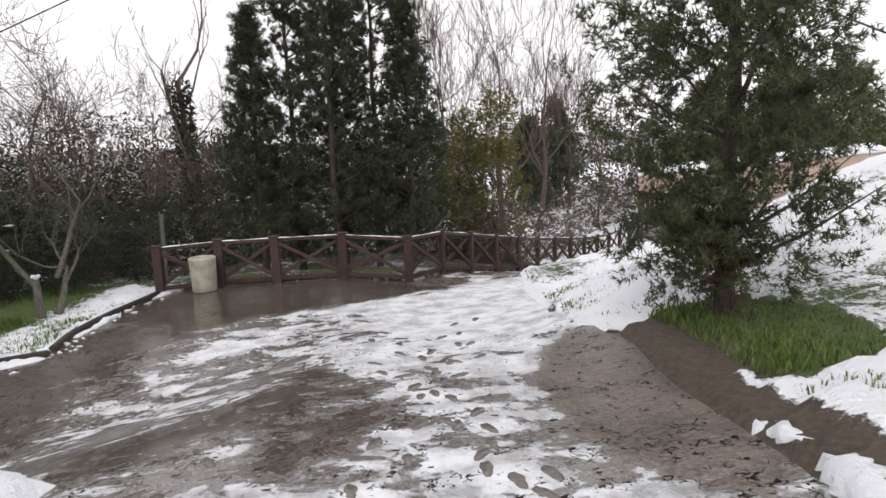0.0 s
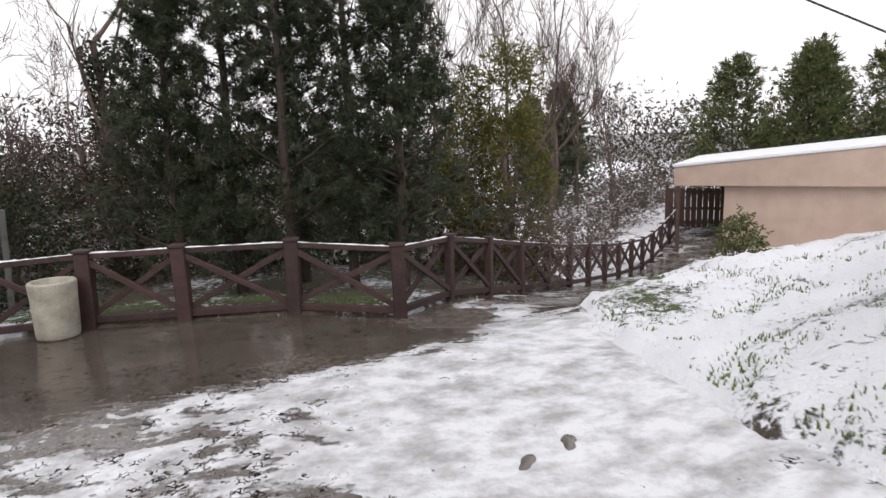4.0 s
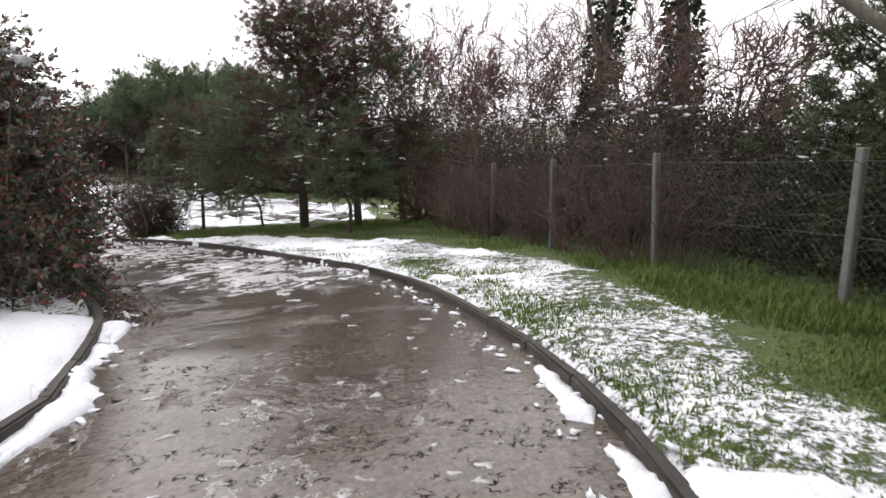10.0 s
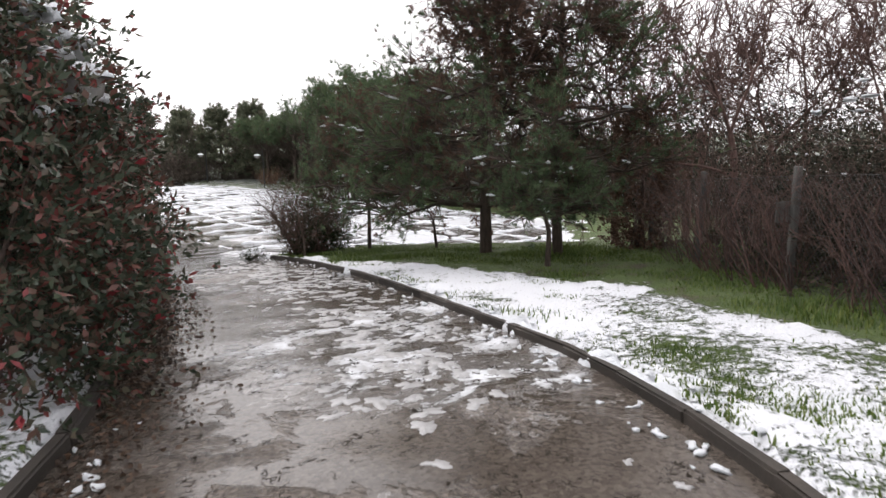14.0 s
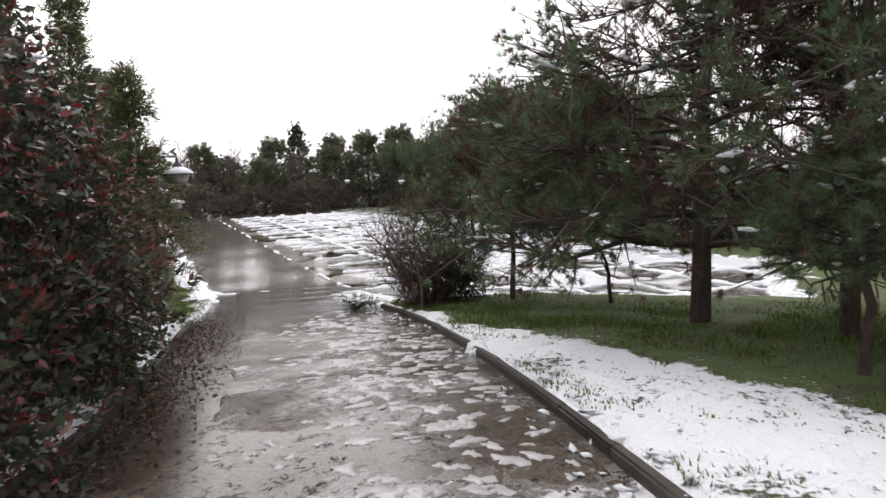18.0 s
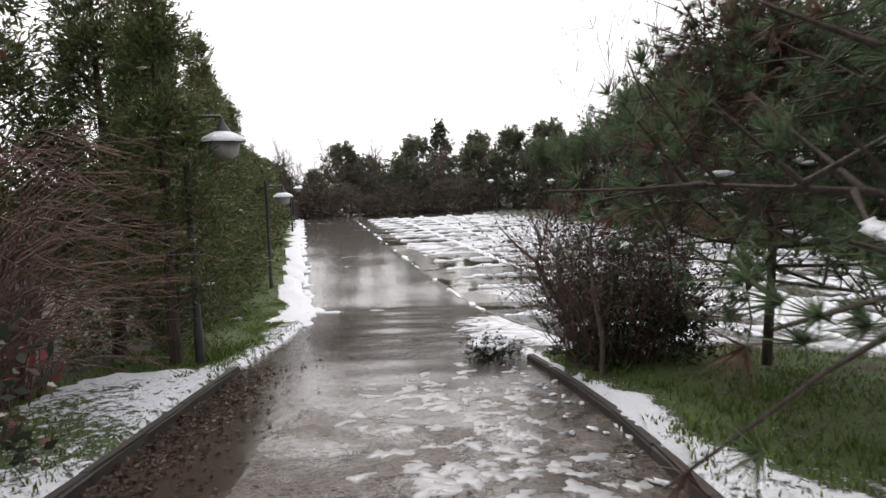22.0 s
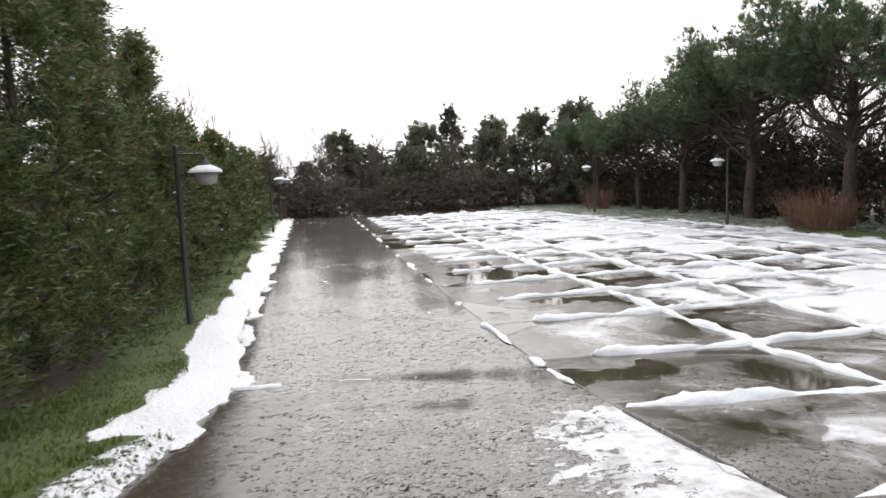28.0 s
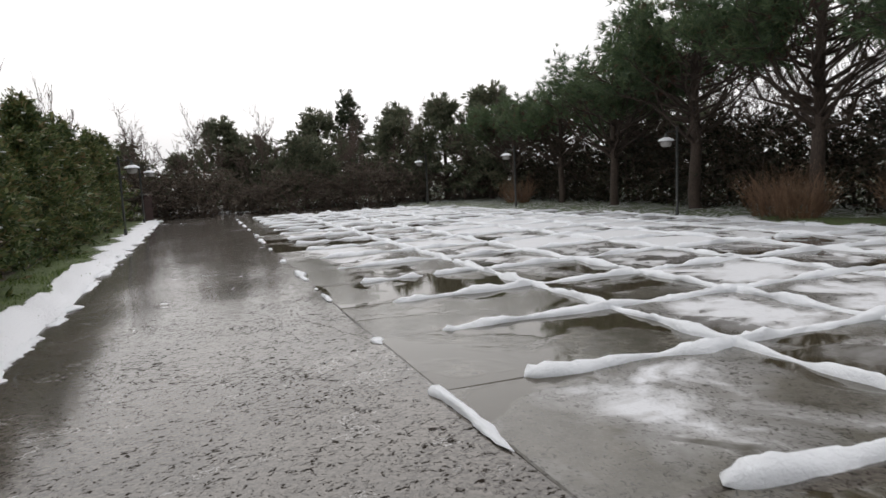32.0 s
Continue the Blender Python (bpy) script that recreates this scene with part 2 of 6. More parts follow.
    grain = math_node(nt, "MULTIPLY", math_node(nt, "ADD", math_node(nt, "MULTIPLY", stones, 0.7), math_node(nt, "ADD", math_node(nt, "MULTIPLY", grit, 0.4), pit)), math_node(nt, "ADD", 0.02, math_node(nt, "MULTIPLY", dry, 0.95)))
    grain = math_node(nt, "MULTIPLY", grain, math_node(nt, "SUBTRACT", 1.0, math_node(nt, "MULTIPLY", icy, 0.85)))
    n1 = bump(nt, grain, 1.0, 0.022)
    ripple = math_node(nt, "ADD", math_node(nt, "MULTIPLY", noise_tex(nt, 6, 5, 0.6, warp, 0.8), 0.5), math_node(nt, "MULTIPLY", speck, -0.12))
    ripple = math_node(nt, "MULTIPLY", ripple, math_node(nt, "SUBTRACT", 1.0, math_node(nt, "MULTIPLY", icy, 0.75)))
    ripple = math_node(nt, "ADD", ripple, math_node(nt, "MULTIPLY", icy, math_node(nt, "MULTIPLY", noise_tex(nt, 1.0, 4, 0.5, lane, 0.3), 0.4)))
    n2 = bump(nt, ripple, 0.4, 0.014, n1)
    hs = math_node(nt, "MULTIPLY", full, math_node(nt, "ADD", 0.5, math_node(nt, "MULTIPLY", noise_tex(nt, 14, 4, 0.6, pos), 0.6)))
    nt.links.new(bump(nt, hs, 0.8, 0.03, n2), p.inputs["Normal"])
    return m


def verge_mat():
    """Grass sod, soil and lying snow; 'snow' is an attribute of the sheet."""
    m, nt, p = material("grass_and_snow")
    pos = node(nt, "ShaderNodeNewGeometry").outputs["Position"]
    snow_a = node(nt, "ShaderNodeAttribute", attribute_name="snow").outputs["Fac"]
    green = node(nt, "ShaderNodeAttribute", attribute_name="green").outputs["Fac"]
    sod = ramp(nt, math_node(nt, "ADD", math_node(nt, "MULTIPLY", noise_tex(nt, 60, 5, 0.75, pos), 0.7), math_node(nt, "MULTIPLY", noise_tex(nt, 3.5, 4, 0.6, pos), 0.3)), [(0.3, rgb(0.026, 0.03, 0.013)), (0.45, rgb(0.055, 0.085, 0.022)), (0.58, rgb(0.095, 0.135, 0.034)), (0.75, rgb(0.19, 0.21, 0.075))])
    soil = ramp(nt, noise_tex(nt, 14, 6, 0.7, pos), [(0.3, rgb(0.03, 0.022, 0.016)), (0.7, rgb(0.11, 0.085, 0.06))])
    gm = span(nt, math_node(nt, "ADD", noise_tex(nt, 2.2, 5, 0.6, pos), math_node(nt, "MULTIPLY", math_node(nt, "SUBTRACT", green, 0.5), 0.7)), 0.42, 0.56)
    base = blend(nt, gm, soil, sod)
    n = math_node(nt, "ADD", math_node(nt, "MULTIPLY", noise_tex(nt, 1.8, 6, 0.6, pos), 0.22), math_node(nt, "ADD", math_node(nt, "MULTIPLY", noise_tex(nt, 9, 4, 0.65, pos), 0.48), math_node(nt, "MULTIPLY", noise_tex(nt, 30, 3, 0.6, pos), 0.3)))
    v = math_node(nt, "ADD", n, math_node(nt, "MULTIPLY", math_node(nt, "SUBTRACT", snow_a, 0.5), 0.6))
    full = span(nt, v, 0.47, 0.53)
    col = blend(nt, full, base, rgb(0.82, 0.84, 0.88))
    nt.links.new(col, p.inputs["Base Color"])
    p.inputs["Roughness"].default_value = 0.8
    h = math_node(nt, "ADD", math_node(nt, "MULTIPLY", full, 0.7), math_node(nt, "MULTIPLY", noise_tex(nt, 18, 5, 0.65, pos), 0.5))
    nt.links.new(bump(nt, h, 1.0, 0.1), p.inputs["Normal"])
    return m


def slab_mat():
    """Concrete bay with meltwater and thin ice; every bay differs."""
    m, nt, p = material("wet_concrete_bay")
    pos = node(nt, "ShaderNodeNewGeometry").outputs["Position"]
    info = node(nt, "ShaderNodeObjectInfo")
    o, loc = info.outputs["Random"], info.outputs["Location"]
    far = node(nt, "ShaderNodeVectorMath", {0: loc, 1: (-0.951, 0.31, 0)}, operation="DOT_PRODUCT").outputs["Value"]
    lean = span(nt, far, 19.0, 25.0, -0.08, 0.2)
    base = ramp(nt, math_node(nt, "ADD", math_node(nt, "MULTIPLY", noise_tex(nt, 1.6, 7, 0.7, pos), 0.75), math_node(nt, "MULTIPLY", noise_tex(nt, 45, 4, 0.7, pos), 0.25)), [(0.32, rgb(0.05, 0.045, 0.032)), (0.5, rgb(0.105, 0.098, 0.082)), (0.72, rgb(0.18, 0.168, 0.145))])
    # clear brown pools over part of a bay
    pool = span(nt, math_node(nt, "ADD", noise_tex(nt, 0.75, 4, 0.5, pos, 0.7), math_node(nt, "MULTIPLY", math_node(nt, "SUBTRACT", 0.5, o), 0.16)), 0.54, 0.57)
    base = blend(nt, math_node(nt, "MULTIPLY", pool, 0.75), base, rgb(0.035, 0.027, 0.012))
    n = math_node(nt, "ADD", noise_tex(nt, 1.1, 7, 0.62, pos, 0.6), math_node(nt, "ADD", lean, math_node(nt, "MULTIPLY", math_node(nt, "SUBTRACT", o, 0.5), 0.4)))
    ob = node(nt, "ShaderNodeSeparateXYZ", {"Vector": node(nt, "ShaderNodeTexCoord").outputs["Object"]})
    rim = math_node(nt, "MAXIMUM", math_node(nt, "ABSOLUTE", ob.outputs["X"]), math_node(nt, "ABSOLUTE", ob.outputs["Y"]))
    n = math_node(nt, "ADD", n, span(nt, rim, 0.5, 1.0, 0.08, -0.16))
    n = math_node(nt, "SUBTRACT", n, math_node(nt, "MULTIPLY", pool, 0.1))
    thin = span(nt, n, 0.38, 0.62)
    full = span(nt, n, 0.6, 0.74)
    c1 = blend(nt, math_node(nt, "MULTIPLY", thin, 0.5), base, rgb(0.42, 0.42, 0.43))
    speck = span(nt, math_node(nt, "ADD", noise_tex(nt, 19, 2, 0.5, pos, 1.6), math_node(nt, "MULTIPLY", noise_tex(nt, 1.1, 2, 0.5, pos), 0.14)), 0.64, 0.68)
    speck = math_node(nt, "MULTIPLY", speck, math_node(nt, "SUBTRACT", 1.0, pool))
    c1 = blend(nt, math_node(nt, "MULTIPLY", speck, 0.8), c1, rgb(0.03, 0.027, 0.02))
    col = blend(nt, math_node(nt, "MULTIPLY", full, 0.66), c1, rgb(0.74, 0.76, 0.8))
    nt.links.new(col, p.inputs["Base Color"])
    gloss = math_node(nt, "SUBTRACT", 0.17, math_node(nt, "MULTIPLY", pool, 0.13))
    nt.links.new(math_node(nt, "ADD", math_node(nt, "ADD", gloss, math_node(nt, "MULTIPLY", thin, 0.12)), math_node(nt, "MULTIPLY", full, 0.4)), p.inputs["Roughness"])
    h = math_node(nt, "ADD", noise_tex(nt, 8, 4, 0.6, pos), math_node(nt, "MULTIPLY", noise_tex(nt, 40, 3, 0.6, pos), 0.4))
    n1 = bump(nt, math_node(nt, "MULTIPLY", h, math_node(nt, "SUBTRACT", 1.05, pool)), 0.25, 0.012)
    nt.links.new(n1, p.inputs["Normal"])
    return m


M_PAVE, M_VERGE, M_SLAB, M_SNOW = paving_mat(), verge_mat(), slab_mat(), snow_mat()
M_KERB = simple_mat("kerb_stone", (0.018, 0.015, 0.012), (0.055, 0.045, 0.037), 5, 0.75, 70, 0.7, rand=0.2)
M_FENCE = simple_mat("stained_wood", (0.022, 0.011, 0.0095), (0.066, 0.034, 0.03), 7, 0.65, 50, 0.6, rand=0.2)
M_CONC = simple_mat("cast_concrete", (0.2, 0.185, 0.145), (0.5, 0.475, 0.4), 5, 0.85, 60, 0.6)
M_POST = simple_mat("grey_concrete_post", (0.065, 0.064, 0.06), (0.155, 0.152, 0.142), 6, 0.9, 80, 0.4, rand=0.2)
M_WIRE = simple_mat("galvanised_wire", (0.06, 0.06, 0.06), (0.14, 0.14, 0.14), 20, 0.5, 90, 0.1, 0.7)
M_IRON = simple_mat("black_painted_iron", (0.012, 0.014, 0.013), (0.035, 0.038, 0.036), 8, 0.45, 80, 0.15)
M_OPAL = simple_mat("opal_glass", (0.55, 0.55, 0.53), (0.75, 0.75, 0.72), 8, 0.25, 60, 0.05)
M_LAMPGLASS = simple_mat("weathered_lamp_glass", (0.24, 0.23, 0.22), (0.42, 0.41, 0.4), 8, 0.25, 60, 0.05)
M_RENDERED = simple_mat("salmon_render", (0.36, 0.265, 0.215), (0.48, 0.37, 0.305), 1.2, 0.9, 40, 0.3)
M_GATE = simple_mat("dark_brown_boards", (0.045, 0.025, 0.02), (0.1, 0.06, 0.045), 6, 0.7, 50, 0.4)
M_CABLE = simple_mat("black_cable", (0.02, 0.02, 0.02), (0.05, 0.05, 0.05), 10, 0.6, 60, 0.1)
M_BARK_GREY = bark_mat("grey_bark", (0.045, 0.04, 0.032), (0.165, 0.152, 0.125), (0.085, 0.098, 0.052))
M_BARK_DARK = bark_mat("dark_bark", (0.025, 0.018, 0.014), (0.09, 0.065, 0.05))
M_BARK_TWIG = bark_mat("winter_twigs", (0.05, 0.035, 0.03), (0.16, 0.115, 0.095))
M_VINE = bark_mat("dry_vine_stems", (0.04, 0.023, 0.021), (0.125, 0.075, 0.066))
M_BARK_RED = bark_mat("reddish_canes", (0.065, 0.036, 0.031), (0.2, 0.12, 0.1))
M_THUJA = leaf_mat("thuja_sprays", [(0.2, rgb(0.024, 0.036, 0.022)), (0.5, rgb(0.052, 0.068, 0.04)), (0.8, rgb(0.1, 0.105, 0.06)), (0.97, rgb(0.13, 0.08, 0.04))])
M_CEDAR = leaf_mat("cedar_sprays", [(0.2, rgb(0.03, 0.045, 0.025)), (0.5, rgb(0.068, 0.088, 0.042)), (0.75, rgb(0.115, 0.115, 0.056)), (0.92, rgb(0.18, 0.11, 0.06))])
M_HEDGE = leaf_mat("hedge_sprays", [(0.2, rgb(0.035, 0.06, 0.024)), (0.48, rgb(0.085, 0.12, 0.045)), (0.66, rgb(0.16, 0.175, 0.065)), (0.8, rgb(0.2, 0.14, 0.075))])
# Distance haze is put into the pine colour; the scrub brown is lightened too.
M_FAR_PINE = leaf_mat("haze_paled_pine_foliage", [(0.2, rgb(0.07, 0.085, 0.058)), (0.5, rgb(0.125, 0.145, 0.09)), (0.8, rgb(0.19, 0.175, 0.125))], 0.6, 0.35)
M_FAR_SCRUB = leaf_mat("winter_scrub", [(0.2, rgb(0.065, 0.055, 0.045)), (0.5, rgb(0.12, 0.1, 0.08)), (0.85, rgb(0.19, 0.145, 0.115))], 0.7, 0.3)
M_PINE = leaf_mat("pine_needles", [(0.2, rgb(0.045, 0.075, 0.045)), (0.5, rgb(0.09, 0.14, 0.07)), (0.75, rgb(0.15, 0.19, 0.095)), (0.92, rgb(0.19, 0.15, 0.09))], 0.45, 0.35)
M_PINE_DRY = leaf_mat("dry_pine_needles", [(0.2, rgb(0.07, 0.042, 0.03)), (0.8, rgb(0.185, 0.11, 0.08))], 0.7)
M_PHOTINIA = leaf_mat("glossy_dark_leaves", [(0.15, rgb(0.028, 0.042, 0.028)), (0.42, rgb(0.06, 0.078, 0.05)), (0.58, rgb(0.105, 0.095, 0.068)), (0.7, rgb(0.15, 0.075, 0.06)), (0.84, rgb(0.26, 0.03, 0.04))], 0.25, 0.15)
M_IVY = leaf_mat("ivy_leaves", [(0.2, rgb(0.015, 0.025, 0.012)), (0.6, rgb(0.035, 0.05, 0.022)), (0.9, rgb(0.075, 0.06, 0.035))], 0.4)
M_SCRUB = leaf_mat("scrub_leaves", [(0.2, rgb(0.018, 0.022, 0.015)), (0.45, rgb(0.038, 0.04, 0.024)), (0.7, rgb(0.07, 0.05, 0.037)), (0.92, rgb(0.115, 0.078, 0.06))], 0.6)
M_YELLOW = leaf_mat("yellow_green_leaves", [(0.2, rgb(0.07, 0.08, 0.02)), (0.8, rgb(0.19, 0.17, 0.045))], 0.5)
M_BROWN = leaf_mat("dry_brown_stems", [(0.2, rgb(0.12, 0.07, 0.045)), (0.8, rgb(0.3, 0.19, 0.12))], 0.8, 0.1)
M_GRASS = leaf_mat("grass_blades", [(0.2, rgb(0.045, 0.085, 0.018)), (0.55, rgb(0.105, 0.16, 0.034)), (0.85, rgb(0.2, 0.23, 0.068)), (0.97, rgb(0.3, 0.24, 0.12))], 0.5, 0.3)

# ---- plan: the drive falls from the terrace to the car park ----
ALONG, ACROSS = Vector((-0.31, -0.951, 0)), Vector((-0.951, 0.31, 0))
LOT_Z = -4.2


def lot_point(c, a):
    return (ACROSS.x * c + ALONG.x * a, ACROSS.y * c + ALONG.y * a)


DRIVE = [(0.3, -9, .8), (0, 0, 0), (-.3, 3.5, -.5), (-.4, 7, -.88), (-1, 10, -1.2), (-3.5, 12.8, -1.42)]
BEND = [(-2.75, 8.2, -1.2), (-4.9, 8.0, -1.39), (-7.2, 6.6, -1.55), (-10.3, 4.6, -1.82), (-12.8, 2.5, -2.16), (-14.6, .6, -2.4), (-16.2, -2, -2.7),
        (-17.9, -5.3, -3.07), (-19.2, -8, -3.4), (-20.7, -11, -3.82), (-22.6, -14.2, -4.12), (-25, -19, -4.2), (-36, -52, -4.2)]
LOT_LINES = [[(-27, -13, -4.16), (-40, -53, -4.2)], [(-30, -7, -4.1), (-44, -50, -4.2)], [(-38, -10, -4.2), (-46, -40, -4.2)]]
PATH_DOWN = [(0.3, 14.3, -1.56), (1.9, 16.6, -2.1), (3.4, 19, -2.58), (5.4, 22, -3.15), (7.2, 24.8, -3.5), (8.7, 27.4, -3.25), (10, 29.8, -2.9), (13, 34, -2.9), (22, 36, -2.9)]
BANKS = [[(2.6, 12.4, -1.3), (5, 13.4, -1.15), (6.4, 11.8, .1), (8.5, 11.5, .9)], [(3.2, 6.8, -.62), (6, 8.4, .15), (9, 9, 1.2), (16, 10, 2.8)], [(6.5, 17, -2.3), (10, 18.5, -2.2), (15, 21, -2.4)],
         [(3.5, 2, -.1), (9, 2, .6)], [(-8, 13, -1.5), (-12, 14, -1.7), (-10, 30, -2.5), (-3, 18, -1.9), (-3, 30, -3.5)]]


def dense(line, step):
    out = []
    for p, q in zip(line, line[1:]):
        p, q = Vector(p), Vector(q)
        k = max(1, int((q - p).length / step))
        out += [p.lerp(q, i / k) for i in range(k)]
    return out + [Vector(line[-1])]


SAMPLES = np.array([tuple(p) for l in [DRIVE, BEND, PATH_DOWN] + BANKS for p in dense(l, 1.0)] + [tuple(p) for l in LOT_LINES for p in dense(l, 2.0)])


def height(x, y):
    """Lie of the land."""
    x, y = np.atleast_1d(np.asarray(x, float)), np.atleast_1d(np.asarray(y, float))
    out = np.empty(x.shape)
    flat_x, flat_y, flat = x.ravel(), y.ravel(), out.ravel()
    for i in range(0, len(flat_x), 20000):
        d = (flat_x[i:i + 20000, None] - SAMPLES[:, 0]) ** 2 + (flat_y[i:i + 20000, None] - SAMPLES[:, 1]) ** 2
        w = 1 / (d + 0.8) ** 2.2
        flat[i:i + 20000] = (w * SAMPLES[:, 2]).sum(1) / w.sum(1)
    return flat.reshape(x.shape)


def gz(x, y):
    return float(height([x], [y])[0])


KERB_R = [(-5.8, 9.0), (-6.9, 8.65), (-8.6, 8.05), (-9.7, 7.5), (-11.1, 6.6), (-12.6, 5.5), (-14, 4.1), (-15.5, 1.9), (-16.6, .2), (-17.8, -1.75), (-18.8, -3.5), (-19.6, -5), (-20.4, -6.9), (-20.7, -7.7)]
KERB_CORNER = [(-5.95, 13.2), (-6.08, 11.4), (-6.05, 10.2), (-5.85, 9.1)]
KERB_L = [(-5.4, 5.55), (-6.6, 4.95), (-7.8, 4.55), (-8.9, 3.75), (-9.9, 2.95), (-10.9, 1.85), (-12.1, .2), (-13.2, -1.3), (-14.2, -2.8), (-15.2, -4.7), (-16.3, -6.9), (-17.4, -9.0)]
EDGE_L = [(-18.5, -10.9), (-19.4, -12.7), (-20.4, -14.87), (-21.4, -18.8), (-22.6, -22.2), (-24.7, -29), (-28.6, -41.0), (-32.5, -53)]
EDGE_LOT = [(-44.5, -49), lot_point(32.2, 38), lot_point(32.2, 15), (-36.5, -6), (-28, -2.5), (-24.8, -4.4), (-22.5, -6.2)]
EDGE_BANK = [(1.95, -12), (1.9, 3.1), (1.95, 4.6), (1.92, 6.3), (1.62, 7.3), (1.46, 8.2), (1.34, 9), (1.42, 10), (1.44, 11.3), (1.52, 12.8), (1.85, 14.3), (3.9, 17.4), (8.4, 24.2), (11.2, 28.6), (13, 31.3)]
FENCE_LINE = [(11.2, 31.8), (9.6, 29.5), (-.75, 13.55), (-5.95, 13.2)]
EDGE_START = [(-3.9, 5.0), (-2.7, 4.0), (-1.9, 2.6), (-1.7, 0), (-1.7, -12)]
PAVED = np.array(EDGE_BANK + FENCE_LINE + KERB_CORNER + KERB_R + EDGE_LOT[::-1] + EDGE_L[::-1] + KERB_L[::-1] + EDGE_START)


def pave_dist(x, y):
    """Distance to the edge of the paving, negative on it."""
    x, y = np.asarray(x, float), np.asarray(y, float)
    best, inside = np.full(x.shape, 1e9), np.zeros(x.shape, bool)
    for (x0, y0), (x1, y1) in zip(PAVED, np.roll(PAVED, -1, 0)):
        dx, dy = x1 - x0, y1 - y0
        t = np.clip(((x - x0) * dx + (y - y0) * dy) / (dx * dx + dy * dy + 1e-9), 0, 1)
        best = np.minimum(best, (x - x0 - t * dx) ** 2 + (y - y0 - t * dy) ** 2)
        cross = (y0 > y) != (y1 > y)
        if y1 != y0:
            inside ^= cross & (x < dx * (y - y0) / dy + x0)
    d = np.sqrt(best)
    return np.where(inside, -d, d)


def mesh_np(name, verts, faces, mat=None, smooth=False, attrs=None):
    """A mesh from arrays; all faces have the same number of corners."""
    verts, faces = np.asarray(verts, np.float32), np.asarray(faces, np.int32)
    me = bpy.data.meshes.new(name)
    n, k = faces.shape
    me.vertices.add(len(verts))
    me.vertices.foreach_set("co", verts.ravel())
    me.loops.add(n * k)
    me.loops.foreach_set("vertex_index", faces.ravel())
    me.polygons.add(n)
    me.polygons.foreach_set("loop_start", np.arange(0, n * k, k, dtype=np.int32))
    me.polygons.foreach_set("loop_total", np.full(n, k, dtype=np.int32))
    if smooth:
        me.polygons.foreach_set("use_smooth", np.ones(n, bool))
    me.update(calc_edges=True)
    for key, vals in (attrs or {}).items():
        me.attributes.new(key, "FLOAT", "POINT").data.foreach_set("value", np.asarray(vals, np.float32))
    if mat:
        me.materials.append(mat)
    return me


def part(name, data, mat=None, parent=None, label=""):
    """Links a bmesh or a mesh as one mesh object under a thing or a part."""
    if isinstance(data, bmesh.types.BMesh):
        me = bpy.data.meshes.new(name)
        data.to_mesh(me)
        data.free()
        if mat:
            me.materials.append(mat)
    else:
        me = data
    ob = new(name, me)
    ob.parent = parent
    return tagged(ob, label)


def grid_faces(nx, ny):
    i, j = np.meshgrid(np.arange(nx - 1), np.arange(ny - 1), indexing="ij")
    a = (i * ny + j).ravel()
    return np.stack([a, a + ny, a + ny + 1, a + 1], 1)


def wave(x, y, scale, seed=0.0):
    """Cheap smooth noise, about -1 to 1."""
    s = 0
    for k, (ax, ay, ph) in enumerate([(1.0, .3, .1), (-.4, 1.1, 1.7), (.8, -.9, 2.9), (1.7, .6, 4.2), (-.5, 1.9, 5.1), (2.3, -1.4, .6)]):
        s = s + np.sin((ax * x + ay * y) * scale + ph + seed * (k + 1.3)) / (1 + .35 * k)
    return s / 2.6


def blob(x, y, cx, cy, rx, ry):
    return np.clip(1 - ((x - cx) / rx) ** 2 - ((y - cy) / ry) ** 2, 0, 1)


def line_dist(x, y, line):
    best = np.full(np.shape(x), 1e9)
    for (x0, y0), (x1, y1) in zip(line, line[1:]):
        dx, dy = x1 - x0, y1 - y0
        t = np.clip(((x - x0) * dx + (y - y0) * dy) / (dx * dx + dy * dy + 1e-9), 0, 1)
        best = np.minimum(best, (x - x0 - t * dx) ** 2 + (y - y0 - t * dy) ** 2)
    return np.sqrt(best)


def hedge_side(x, y):
    """True on the island and hedge side of the drive."""
    return line_dist(x, y, EDGE_START[::-1] + KERB_L + EDGE_L) < line_dist(x, y, KERB_CORNER + KERB_R + EDGE_LOT[::-1]) if np.size(x) else np.zeros(0, bool)


